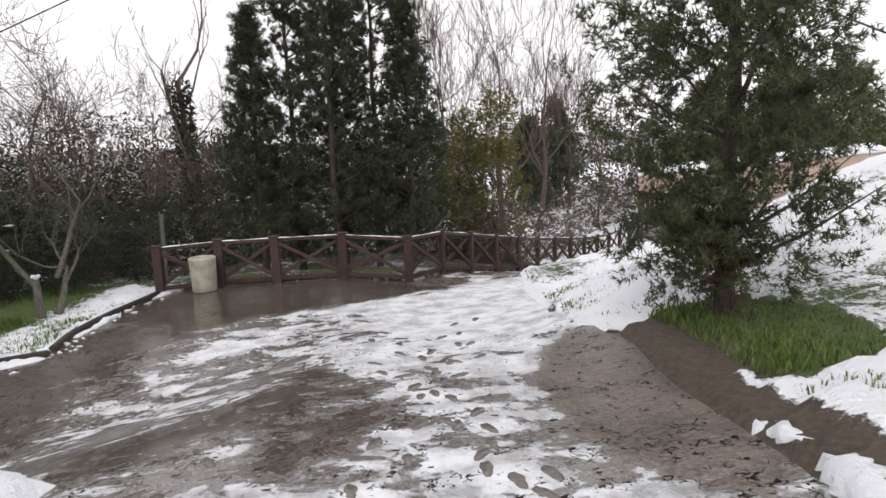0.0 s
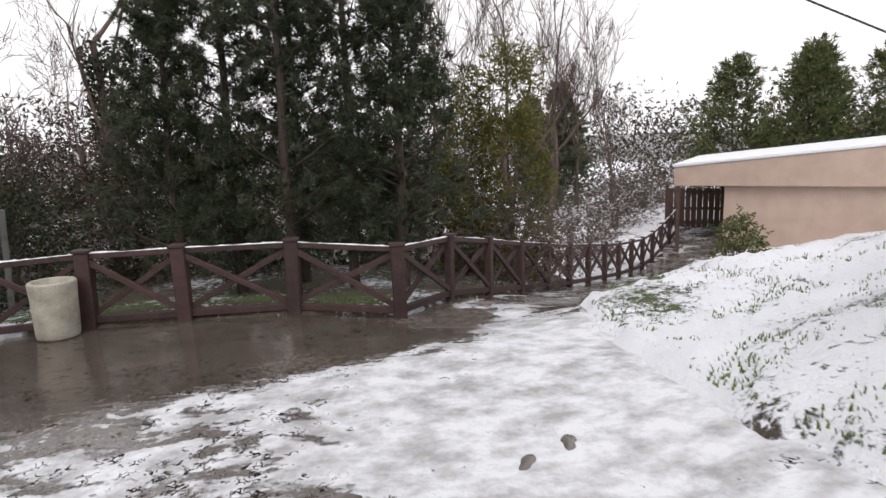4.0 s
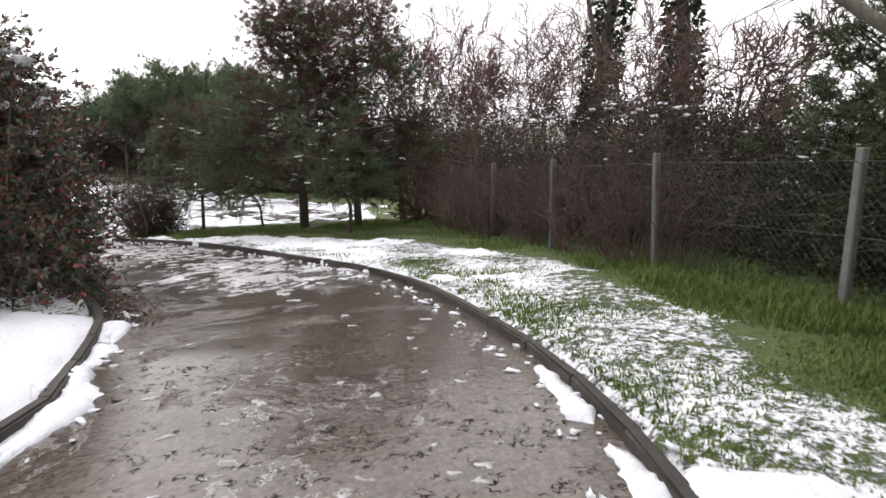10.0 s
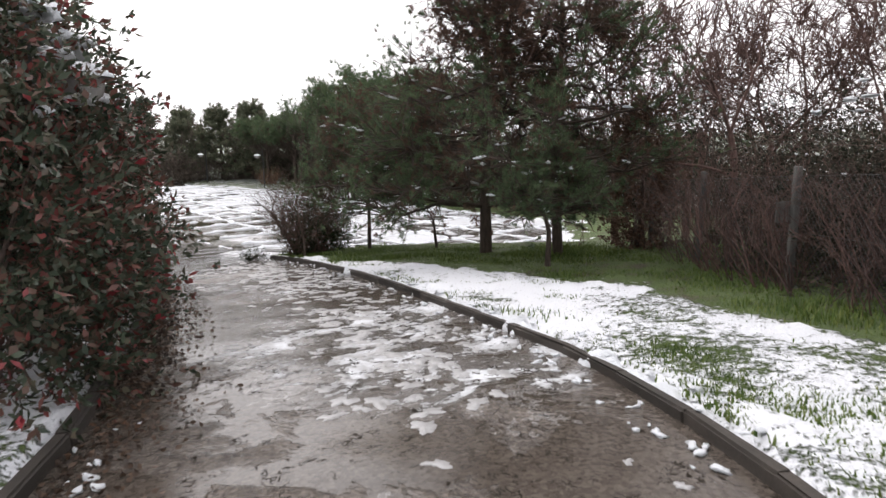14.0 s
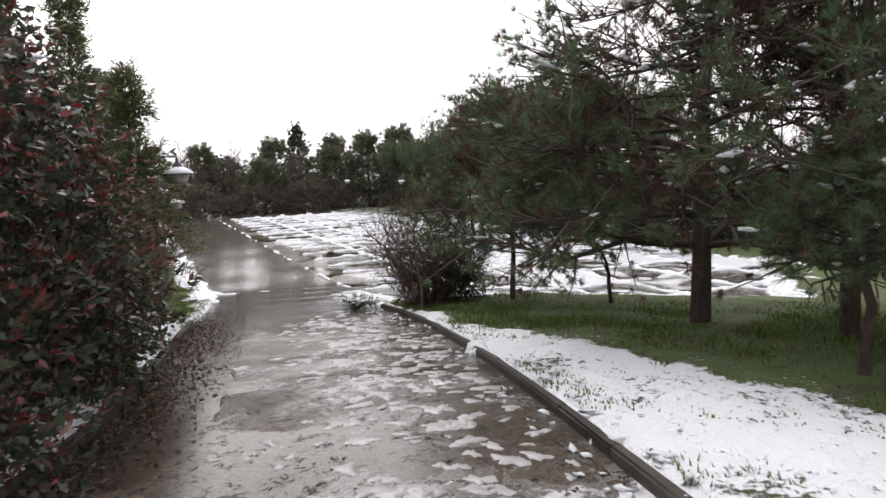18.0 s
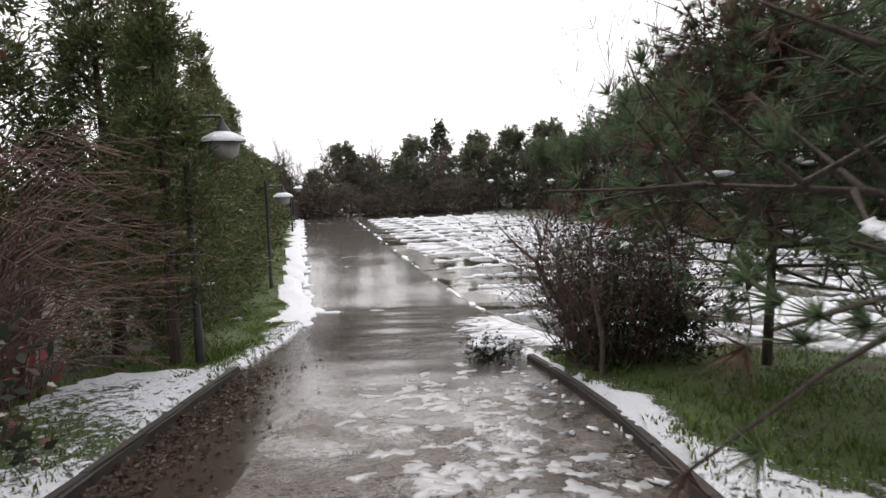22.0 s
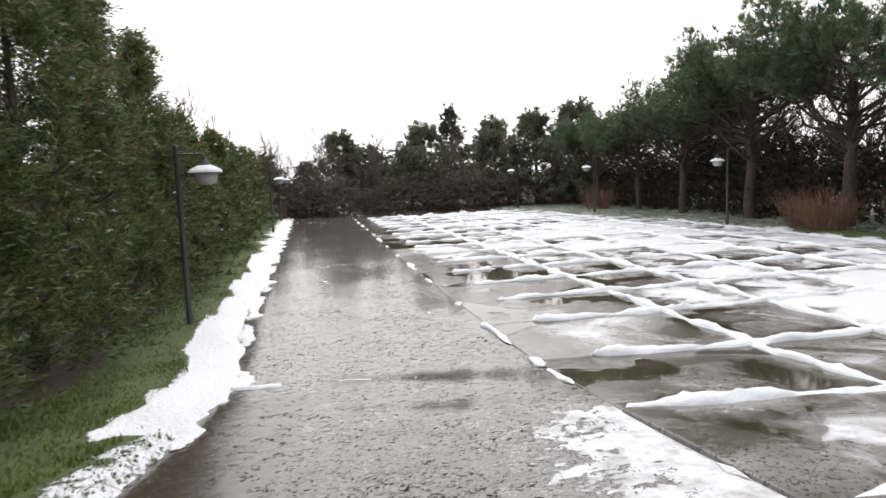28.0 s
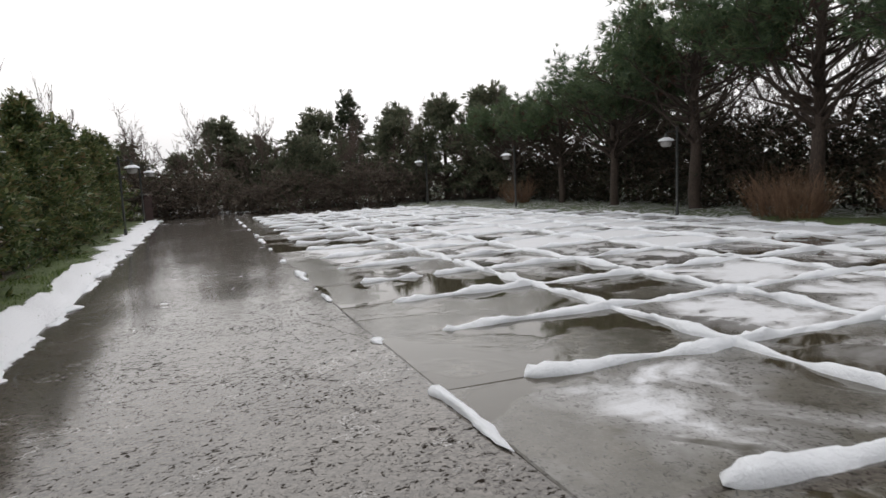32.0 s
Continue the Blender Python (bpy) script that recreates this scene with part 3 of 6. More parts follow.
def verge_snow(x, y):
    """How much snow lies on the grass."""
    d = pave_dist(x, y)
    left = hedge_side(x, y)
    s = np.full(np.shape(x), 0.3)
    right = (x < -5.5) & ~left
    fade = np.clip(1.9 - d * 1.05, 0, 1)
    s = np.where(right, 0.12 + 0.55 * fade, s)                                     # by the light-barked trees
    s = np.where(right & (x < -7.9), 0.1 + (0.42 + 0.1 * wave(x, y, 1.7)) * np.clip((1.9 - d) * 1.4, 0, 1), s)
    w = np.clip((-9.6 - x + .6 * wave(x, y, 1.3)) / 2.4, 0, 1)
    s = np.where(right & (x > -18), s * (1 - w) + w * (0.1 + (0.46 + 0.12 * wave(x, y, 2.1)) * np.clip((2.3 - d) * 2, 0, 1)), s)
    s = np.where(right & (x < -13.2) & (y > -2.5), 0.1 + (0.45 + 0.12 * wave(x, y, 2.6)) * np.clip((2.6 - d) * 2, 0, 1), s)
    wide = np.clip(.15 + .27 * (y + 4.9), .1, 3) + .16 * wave(x, y, 2.9)
    s = np.where(right & (x < -14.6) & (y < 3.8), np.where(d < wide, .66 + .13 * wave(x, y, 2.6), np.where(d < wide + .35, .36, .06)), s)
    isle = left & (x > -10.2)
    s = np.where(isle, np.where(d < 2.2, 0.95, 0.4), s)
    s = np.where(left & ~isle, np.where(d < 1.5, 0.56 + 0.24 * wave(x, y, 1.6), 0.1), s)                # by the photinias and whips
    s = np.where(left & (y < -9.0), np.where(d < .4 + .15 * wave(x, y, 2.2), 0.55, 0.06), s)
    s = np.where(left & (y < -13.0) & (d < .72 + .14 * wave(x, y, 1.9)), 0.93, s)
    east = x > 1.2
    s = np.where(east, 0.66 + 0.15 * wave(x, y, 1.7) + .06 * wave(x, y, 6.0), s)
    s = np.where(east & (blob(x, y, 2.95, 5.95, 1.05, 1.35) > 0.05), 0.03, s)
    s = np.where(east & (d < .34 + .08 * wave(x, y, 2.3)) & (y < 6.9), 0.05, s)            # under the cedar
    s = np.where((y > 13.7) & (x < 3), 0.4 + .14 * wave(x, y, 2.0), s)
    s = np.where((x < -41) | (y < -53), 0.45, s)
    s = np.where((np.abs(x) > 70) | (np.abs(y) > 80), 0.45, s)
    return s


def axis(bounds):
    out = []
    for lo, hi, step in bounds:
        out += list(np.arange(lo, hi, step))
    return np.array(out)


def terrain():
    grow = [-3000, -1800, -1000, -600, -350, -220, -150, -110, -85]
    xs = np.concatenate([grow, axis([(-70, -50, 2.0), (-50, -24, .6), (-24, 7, .17), (7, 24, .6), (24, 70, 3)]), [85, 110, 150, 220, 350, 600, 1000, 1800, 3000]])
    ys = np.concatenate([grow, axis([(-75, -58, 2.0), (-58, -14, .6), (-14, 16, .17), (16, 40, .6), (40, 75, 3)]), [85, 110, 150, 220, 350, 600, 1000, 1800, 3000]])
    X, Y = np.meshgrid(xs, ys, indexing="ij")
    Z = height(X, Y)
    d = pave_dist(X, Y)
    out = d > 0.06
    Z = np.where(out, Z + 0.075 + 0.03 * wave(X, Y, 2.3) + 0.03 * np.clip(d, 0, 1), Z - 0.07)
    snow = verge_snow(X, Y)
    Z = Z + np.where(out & (snow > .6) & (np.abs(X) < 30), 0.045 * (wave(X, Y, 5.1, 2) + wave(X, Y, 11.7, 5)) * np.where(X > 1.2, 1.6, 1.0), 0)
    green = np.full(X.shape, 0.85)
    green = np.where(hedge_side(X, Y) & (X < -9.7), np.where(d < 1.7, 0.75, 0.3), green)
    green = np.where((X < -15.5) & ~hedge_side(X, Y), 0.62, green)
    green = np.where((Y > 14.5), 0.35, green)
    green = np.where((X > 1.2) & (d < 0.6) & (Y < 7.6), -0.6, green)
    green = np.where((X > 1.2) & (d < 0.12), 0.1, green)
    green = np.where((Y > 13.1) & (np.abs(X + 3) < 3.2) & (d < 0.5), -0.6, green)
    far = (np.abs(X) > 60) | (np.abs(Y) > 70)
    Z = np.where(far, Z - 0.02 * (np.hypot(X, Y) - 60).clip(0, 400), Z)
    me = mesh_np("ground", np.stack([X.ravel(), Y.ravel(), Z.ravel()], 1), grid_faces(len(xs), len(ys)), M_VERGE, True, {"snow": snow.ravel(), "green": green.ravel()})
    return tagged(new("ground", me), "grass, soil and patchy snow round the drive", "ground", kind="structure")


def pave_snow(x, y):
    s = 0.17 + 0.07 * wave(x, y, .7)
    s = s + 0.39 * np.clip(2.2 * blob(x, y, -0.9, 6.0, 4.3, 6.0), 0, 1) + 0.25 * np.clip(2 * blob(x, y, 0.6, 10.2, 1.9, 3.0), 0, 1)
    s = s - 0.6 * np.clip(2.2 * blob(x, y, 1.6, 5.2, 0.8, 2.2), 0, 1) - 0.16 * np.clip(blob(x, y, -1.2, 5.2, .8, 1.6) * 2, 0, 1) - 0.3 * np.clip(blob(x, y, -2.2, 2.6, 1.6, 1.0) * 2, 0, 1) - 0.1 * np.clip(2 * blob(x, y, -3.2, 5.2, 2.2, 3.4), 0, 1)
    s = s - 0.5 * np.clip(2 * blob(x, y, -3.4, 12.4, 3.6, 1.9), 0, 1)
    s = s + 0.27 * np.clip(2 * blob(x, y, -14.2, 2.4, 2.6, 3.0), 0, 1) + 0.17 * np.clip(2 * blob(x, y, -17.2, -3.2, 2.2, 3.6), 0, 1)
    c, a = -.951 * x + .31 * y, -.31 * x - .951 * y
    s = s + 0.5 * np.clip(1.15 - (18.36 - c) / 1.5, 0, 1) * np.clip((a - 13.2) / 1.5, 0, 1) * np.clip((18.9 - a) / 1.2, 0, 1) * (c < 18.5) 
    s = s + np.clip((-7.5 - y) / 3, 0, 1) * (0.08 + 0.1 * wave(x, y, .9, 3))
    s = s + 0.4 * np.clip(2 * blob(x, y, 1.0, 11.4, .95, 3.4), 0, 1)
    s = s + np.where((y > 14) & (x > 0), 0.25, 0)
    return np.clip(s, 0, 1)


def pave_wet(x, y):
    s = 0.68 + 0.12 * wave(x, y, .5, 1)
    s = s - 0.55 * np.clip(2.2 * blob(x, y, 1.55, 5.2, 0.9, 2.4), 0, 1) + 0.14 * np.clip(2 * blob(x, y, -7, 7, 5, 3), 0, 1)
    s = s + 0.3 * np.clip(2 * blob(x, y, -3.6, 12, 3.6, 1.9), 0, 1)
    s = s + 0.3 * np.clip((-6 - y) / 5, 0, 1)
    return np.clip(s, 0, 1)


def pave_clear(x, y):
    """Clear brown meltwater standing along the hedge."""
    d = line_dist(x, y, KERB_L[6:] + EDGE_L[:3])
    return np.clip((1.25 - d) / .6, 0, 1) * np.clip((-y - .2) / 2, 0, 1) * np.clip((y + 14.4) / .9, 0, 1)


def paving():
    xs = np.concatenate([axis([(-46, -24, .5), (-24, 3, .16), (3, 14, .5)])])
    ys = np.concatenate([axis([(-54, -16, .5), (-16, 14.2, .16), (14.2, 34, .5)])])
    X, Y = np.meshgrid(xs, ys, indexing="ij")
    Z = height(X, Y) + 0.012 * wave(X, Y, 1.4)
    F = grid_faces(len(xs), len(ys))
    d = pave_dist(X, Y).ravel()
    F = F[(d[F].min(1) < 0.02)]
    used = np.unique(F)
    back = np.zeros(X.size, np.int32)
    back[used] = np.arange(len(used))
    V = np.stack([X.ravel(), Y.ravel(), Z.ravel() - np.clip(d, 0, .3) * .25], 1)[used]
    me = mesh_np("road", V, back[F], M_PAVE, True, {"snow": pave_snow(V[:, 0], V[:, 1]), "wet": pave_wet(V[:, 0], V[:, 1]), "clear": pave_clear(V[:, 0], V[:, 1])})
    return tagged(new("road", me), "wet brown-grey asphalt drive with melting slush", "road", kind="structure")


ground = terrain()
road = paving()


def sweep_snow(name, line, width, high, seed, gap=0.0, lift=0.0, step=0.09, rough=0.4, ragged_by=.16):
    """A lumpy ridge of snow along a line on the ground."""
    rng = np.random.default_rng(seed)
    pts = dense([(*p[:2], 0) for p in line], step)
    n = len(pts)
    P = np.array([(p.x, p.y) for p in pts])
    T = np.gradient(P, axis=0)
    T /= np.linalg.norm(T, axis=1)[:, None] + 1e-9
    N = np.stack([-T[:, 1], T[:, 0]], 1)
    s = np.arange(n) * step
    k = 1 + 0.35 * np.sin(s * 3.1 + seed) + 0.3 * np.sin(s * 7.3 + 2 * seed) + 0.25 * rng.standard_normal(n)
    k = np.convolve(k, np.ones(3) / 3, "same").clip(0.3, 2)
    keep = np.sin(s * 2.3 + seed * 1.7) + 0.7 * np.sin(s * 6.1 + seed) + 0.5 * np.sin(s * 0.7 + 3 * seed) + 0.3 * rng.standard_normal(n) - gap
    keep = np.convolve(np.concatenate([[-1] * 2, keep, [-1] * 2]), np.ones(5) / 5, "same")[2:-2]
    k = k * np.sqrt(np.clip(keep * 2.2, 0, 1))
    k[[0, -1]] = 0.0
    prof = [(-1, -.35), (-.8, .35), (-.35, .9), (.1, 1.0), (.55, .8), (.85, .35), (1, -.35)]
    V = []
    base = height(P[:, 0], P[:, 1]) + lift
    drift = rough * (.22 * np.sin(s * 2.7 + seed) + .2 * np.sin(s * 5.9 + 3 * seed) + .12 * rng.standard_normal(n))
    for u, h in prof:
        jit = np.convolve(rng.standard_normal(n), [.3, .5, .3], "same")
        w = width / 2 * (u * (1 + .35 * np.sin(s * 4.3 + seed + u)) + drift + ragged_by * jit) * k ** .6
        z = base + high * h * k * (1 + .12 * rng.standard_normal(n))
        V.append(np.stack([P[:, 0] + N[:, 0] * w, P[:, 1] + N[:, 1] * w, z], 1))
    V = np.stack(V, 1).reshape(-1, 3)
    m = len(prof)
    F = grid_faces(n, m)
    ok = (k[F[:, 0] // m] > 0) | (k[F[:, 1] // m] > 0)
    return mesh_np(name, V, F[ok], M_SNOW, True)


def rounded_box(sx, sy, sz, bevel=0.01, seg=1):
    bm = bmesh.new()
    bmesh.ops.create_cube(bm, size=1)
    bmesh.ops.scale(bm, vec=(sx, sy, sz), verts=bm.verts)
    if bevel:
        bmesh.ops.bevel(bm, geom=bm.edges[:], offset=bevel, segments=seg, affect="EDGES", profile=0.6)
    return bm


def mesh_of(bm, name, mat):
    me = bpy.data.meshes.new(name)
    bm.to_mesh(me)
    bm.free()
    me.materials.append(mat)
    return me


def frame_on(p, q, up=(0, 0, 1)):
    """Pose whose x axis runs from p to q, placed at the middle."""
    p, q = Vector(p), Vector(q)
    x = (q - p).normalized()
    y = Vector(up).cross(x).normalized()
    z = x.cross(y)
    m = Matrix((x, y, z)).transposed().to_4x4()
    m.translation = (p + q) / 2
    return m


def tube(points, radii, sides=6):
    """Vertices and faces of a tapering tube."""
    P = np.asarray(points, float)
    n = len(P)
    T = np.gradient(P, axis=0)
    T /= np.linalg.norm(T, axis=1)[:, None] + 1e-9
    ref = np.where(np.abs(T[:, 2:3]) > .9, np.array([[1.0, 0, 0]]), np.array([[0, 0, 1.0]]))
    A = np.cross(T, ref)
    A /= np.linalg.norm(A, axis=1)[:, None] + 1e-9
    B = np.cross(T, A)
    ang = np.arange(sides) * 2 * np.pi / sides
    V = P[:, None] + np.asarray(radii, float)[:, None, None] * (np.cos(ang)[None, :, None] * A[:, None] + np.sin(ang)[None, :, None] * B[:, None])
    i, j = np.meshgrid(np.arange(n - 1), np.arange(sides), indexing="ij")
    a, b = i * sides + j, i * sides + (j + 1) % sides
    return V.reshape(-1, 3), np.stack([a, b, b + sides, a + sides], -1).reshape(-1, 4)


def tubes_mesh(name, lines, mat, sides=5):
    """Many tubes in one mesh; thick limbs get more sides."""
    VV, FF, k = [], [], 0
    for pts, rad in lines:
        V, F = tube(pts, rad, sides + 3 if rad[0] > 0.06 else (sides if rad[0] > 0.012 else 3))
        VV.append(V)
        FF.append(F + k)
        k += len(V)
    return mesh_np(name, np.concatenate(VV), np.concatenate(FF), mat, True)


def unit(v):
    return v / (np.linalg.norm(v, axis=-1, keepdims=True) + 1e-9)


def leaves(name, at, way, length, width, mat, rng, fold=0.25, pointed=True):
    """Small folded leaves: at = foot, way = direction."""
    at, way = np.asarray(at, float), unit(np.asarray(way, float))
    n = len(at)
    L = (length * rng.uniform(.7, 1.3, n))[:, None]
    W = (width * rng.uniform(.7, 1.3, n))[:, None]
    side = unit(np.cross(way, rng.standard_normal((n, 3))))
    nrm = np.cross(way, side)
    mid = at + way * L * .5 + nrm * W * fold
    V = np.stack([at, mid + side * W * .5, at + way * L - nrm * W * fold * .6, mid - side * W * .5], 1).reshape(-1, 3)
    return mesh_np(name, V, np.arange(4 * n).reshape(n, 4), mat, False)


def grow(rng, start, way, length, radius, depth, split=(2, 4), spread=0.6, up=0.15, wobble=0.16, shrink=0.66, segs=5, out=None, tips=None, side_from=0.35, thin=0.003):
    """Recursive branching: returns tubes and tips."""
    out = [] if out is None else out
    tips = [] if tips is None else tips
    p, d = np.array(start, float), unit(np.array(way, float))
    pts = [p.copy()]
    for i in range(segs):
        d = unit(d + rng.standard_normal(3) * wobble + np.array([0, 0, up * .35]))
        p = p + d * length / segs
        pts.append(p.copy())
    end = radius * 0.55 if depth else max(radius * .25, thin * .6)
    out.append((pts, list(np.linspace(radius, end, segs + 1))))
    if depth == 0:
        tips.append((p, d))
        return out, tips
    for k in range(rng.integers(split[0], split[1] + 1)):
        f = rng.uniform(side_from, 1.0) if k else 1.0
        i = min(segs, max(1, int(round(f * segs))))
        nd = unit(d + rng.standard_normal(3) * spread + np.array([0, 0, up]))
        grow(rng, pts[i], nd, length * shrink * rng.uniform(.75, 1.15), max(end * rng.uniform(.55, .85), thin), depth - 1, split, spread, up, wobble * 1.15, shrink, max(3, segs - 1), out, tips, side_from, thin)
    return out, tips

# ---- builders of plants ----


def thing(name, x, y, z=None, label="", category="", group="", kind="", turn=0.0):
    ob = new(name)
    ob.empty_display_size = 0.2
    ob.matrix_world = pose(x, y, gz(x, y) if z is None else z, 0, 0, turn)
    return tagged(ob, label, category, group, kind)


def needles(name, at, way, length, width, mat, rng, each=12, spread=0.55):
    """Tufts of needles, a thin triangle each."""
    at, way = np.repeat(np.asarray(at, float), each, 0), np.repeat(unit(np.asarray(way, float)), each, 0)
    n = len(at)
    d = unit(way + rng.standard_normal((n, 3)) * spread)
    side = unit(np.cross(d, rng.standard_normal((n, 3)))) * width * .5
    L = (length * rng.uniform(.65, 1.25, n))[:, None]
    V = np.stack([at + side, at - side, at + d * L], 1).reshape(-1, 3)
    return mesh_np(name, V, np.arange(3 * n).reshape(n, 3), mat, False)


def snow_caps(name, at, size, rng):
    """Small flattened lumps of snow that lie on boughs."""
    bm = bmesh.new()
    bmesh.ops.create_icosphere(bm, subdivisions=2, radius=1)
    base = np.array([v.co[:] for v in bm.verts])
    faces = np.array([[v.index for v in f.verts] for f in bm.faces])
    bm.free()
    VV, FF = [], []
    for i, p in enumerate(at):
        s = size * rng.uniform(.4, 1.3)
        a = rng.uniform(0, 6.28)
        st = rng.uniform(1.0, 2.4)
        q = base * (1 + .3 * rng.standard_normal((len(base), 1)))
        x, y = q[:, 0] * s * st, q[:, 1] * s
        VV.append(np.stack([x * np.cos(a) - y * np.sin(a), x * np.sin(a) + y * np.cos(a), q[:, 2] * s * .55], 1) + p)
        FF.append(faces + i * len(base))
    return mesh_np(name, np.concatenate(VV), np.concatenate(FF), M_SNOW, True)


def bough_snow(lines, count, rng, size=.03):
    """Ridges of snow that lie along the upper side of boughs."""
    out = []
    slope = [abs(l[0][-1][2] - l[0][0][2]) / (np.linalg.norm(np.array(l[0][-1]) - np.array(l[0][0])) + .01) for l in lines]
    order = np.argsort(slope)
    flat = [lines[i] for i in order if lines[i][1][0] > .006][:max(6, len(lines) // 4)]
    for k in range(min(count, len(flat))):
        pts, rad = flat[rng.integers(0, len(flat))]
        j = rng.integers(0, len(pts) - 1)
        p, q = pts[j], pts[j + 1]
        a = rng.uniform(0, .4)
        b = a + min(1 - a, rng.uniform(.12, .4) / (np.linalg.norm(q - p) + .01))
        n = 7
        t = np.linspace(a, b, n)
        P = [p + (q - p) * u + np.array([rng.normal(0, .012), rng.normal(0, .012), rad[j] + size * .5]) for u in t]
        r = size * rng.uniform(.6, 1.3) * np.sin(np.linspace(.25, 2.9, n)) * rng.uniform(.75, 1.25, n)
        out.append((P, list(r)))
    return out


def column_crown(rng, h, r, low, n, lumps=140, top=0.75, tuft=14, foot=.55, rise=4.0):
    """Feet and directions of the sprays of a dense, lumpy, conical crown: lumps hold tufts, tufts hold sprays."""
    t = rng.uniform(0, 1, lumps) ** 0.9
    ang = rng.uniform(0, 6.283, lumps)
    env = r * (1 - t) ** top * np.minimum(1, foot + t * rise)
    rad = env * rng.uniform(.3 if foot < .5 else .4, 1.05, lumps)
    C = np.stack([rad * np.cos(ang), rad * np.sin(ang), low + t * (h - low)], 1)
    size = (0.06 + 0.12 * (1 - t)) * r + .05
    m = max(1, n // tuft)
    pick = rng.integers(0, lumps, m)
    off = rng.standard_normal((m, 3)) * size[pick][:, None] * np.array([.8, .8, 1.1])
    T = C[pick] + off
    axis_ = unit(unit(np.stack([T[:, 0], T[:, 1], np.zeros(m)], 1)) * .8 + unit(off) * .5 + rng.standard_normal((m, 3)) * .3 + np.array([0, 0, .45]))
    at = np.repeat(T, tuft, 0) + np.repeat(axis_, tuft, 0) * rng.uniform(-.08, .1, (m * tuft, 1)) + rng.standard_normal((m * tuft, 3)) * .035
    way = np.repeat(axis_, tuft, 0) + rng.standard_normal((m * tuft, 3)) * .6
    ok = at[:, 2] > low * .6
    return at[ok], way[ok]


def thuja(name, x, y, h, r, low, n, mat, seed, label, group, leaf=(0.17, 0.055), snow=0, bole=0.1, category="conifer", stems=1, lumps=160, top=.75, foot=.55, fine=0, rise=4.0):
    rng = np.random.default_rng(seed)
    ob = thing(name, x, y, None, label, category, group, "", float(rng.uniform(0, 360)))
    lines = []
    for k in range(stems):
        a = rng.uniform(0, 6.28)
        o = np.array([np.cos(a), np.sin(a), 0]) * (0.0 if stems == 1 else .25)
        pts = [o + np.array([rng.normal(0, .02), rng.normal(0, .02), z]) + o * z * .12 for z in np.linspace(-.1, h * .9, 8)]
        lines.append((pts, list(np.linspace(bole, .015, 8))))
    for k in range(26):
        z = rng.uniform(low, h * .85)
        a = rng.uniform(0, 6.28)
        L = r * (1 - z / h) * .9 + .1
        lines.append(([np.array([0, 0, z]), np.array([np.cos(a) * L * .5, np.sin(a) * L * .5, z + L * .25]), np.array([np.cos(a) * L, np.sin(a) * L, z + L * .6])], [bole * .28, bole * .16, .004]))
    for l in lines[:stems]:
        part("trunk", tubes_mesh("trunk", [l], M_BARK_DARK, 7), parent=ob)
    tagged(part("limbwork", tubes_mesh("limbwork", lines[stems:], M_BARK_DARK), parent=ob), kind="stuff")
    at, way = column_crown(rng, h, r, low, n, lumps, top, 14, foot, rise)
    if fine:
        part("crown", needles("crown", at, way, leaf[0], leaf[1], mat, rng, fine, .8), parent=ob)
    else:
        part("crown", leaves("crown", at, way, leaf[0], leaf[1], mat, rng, .2), parent=ob)
    if snow:
        idx = rng.choice(len(at), snow, replace=False)
        out = at[idx] * np.array([1.02, 1.02, 1])
        tagged(part("snow_load", snow_caps("snow_load", out, .036, rng), parent=ob, label="small lumps of melting snow"), kind="stuff")
    return ob


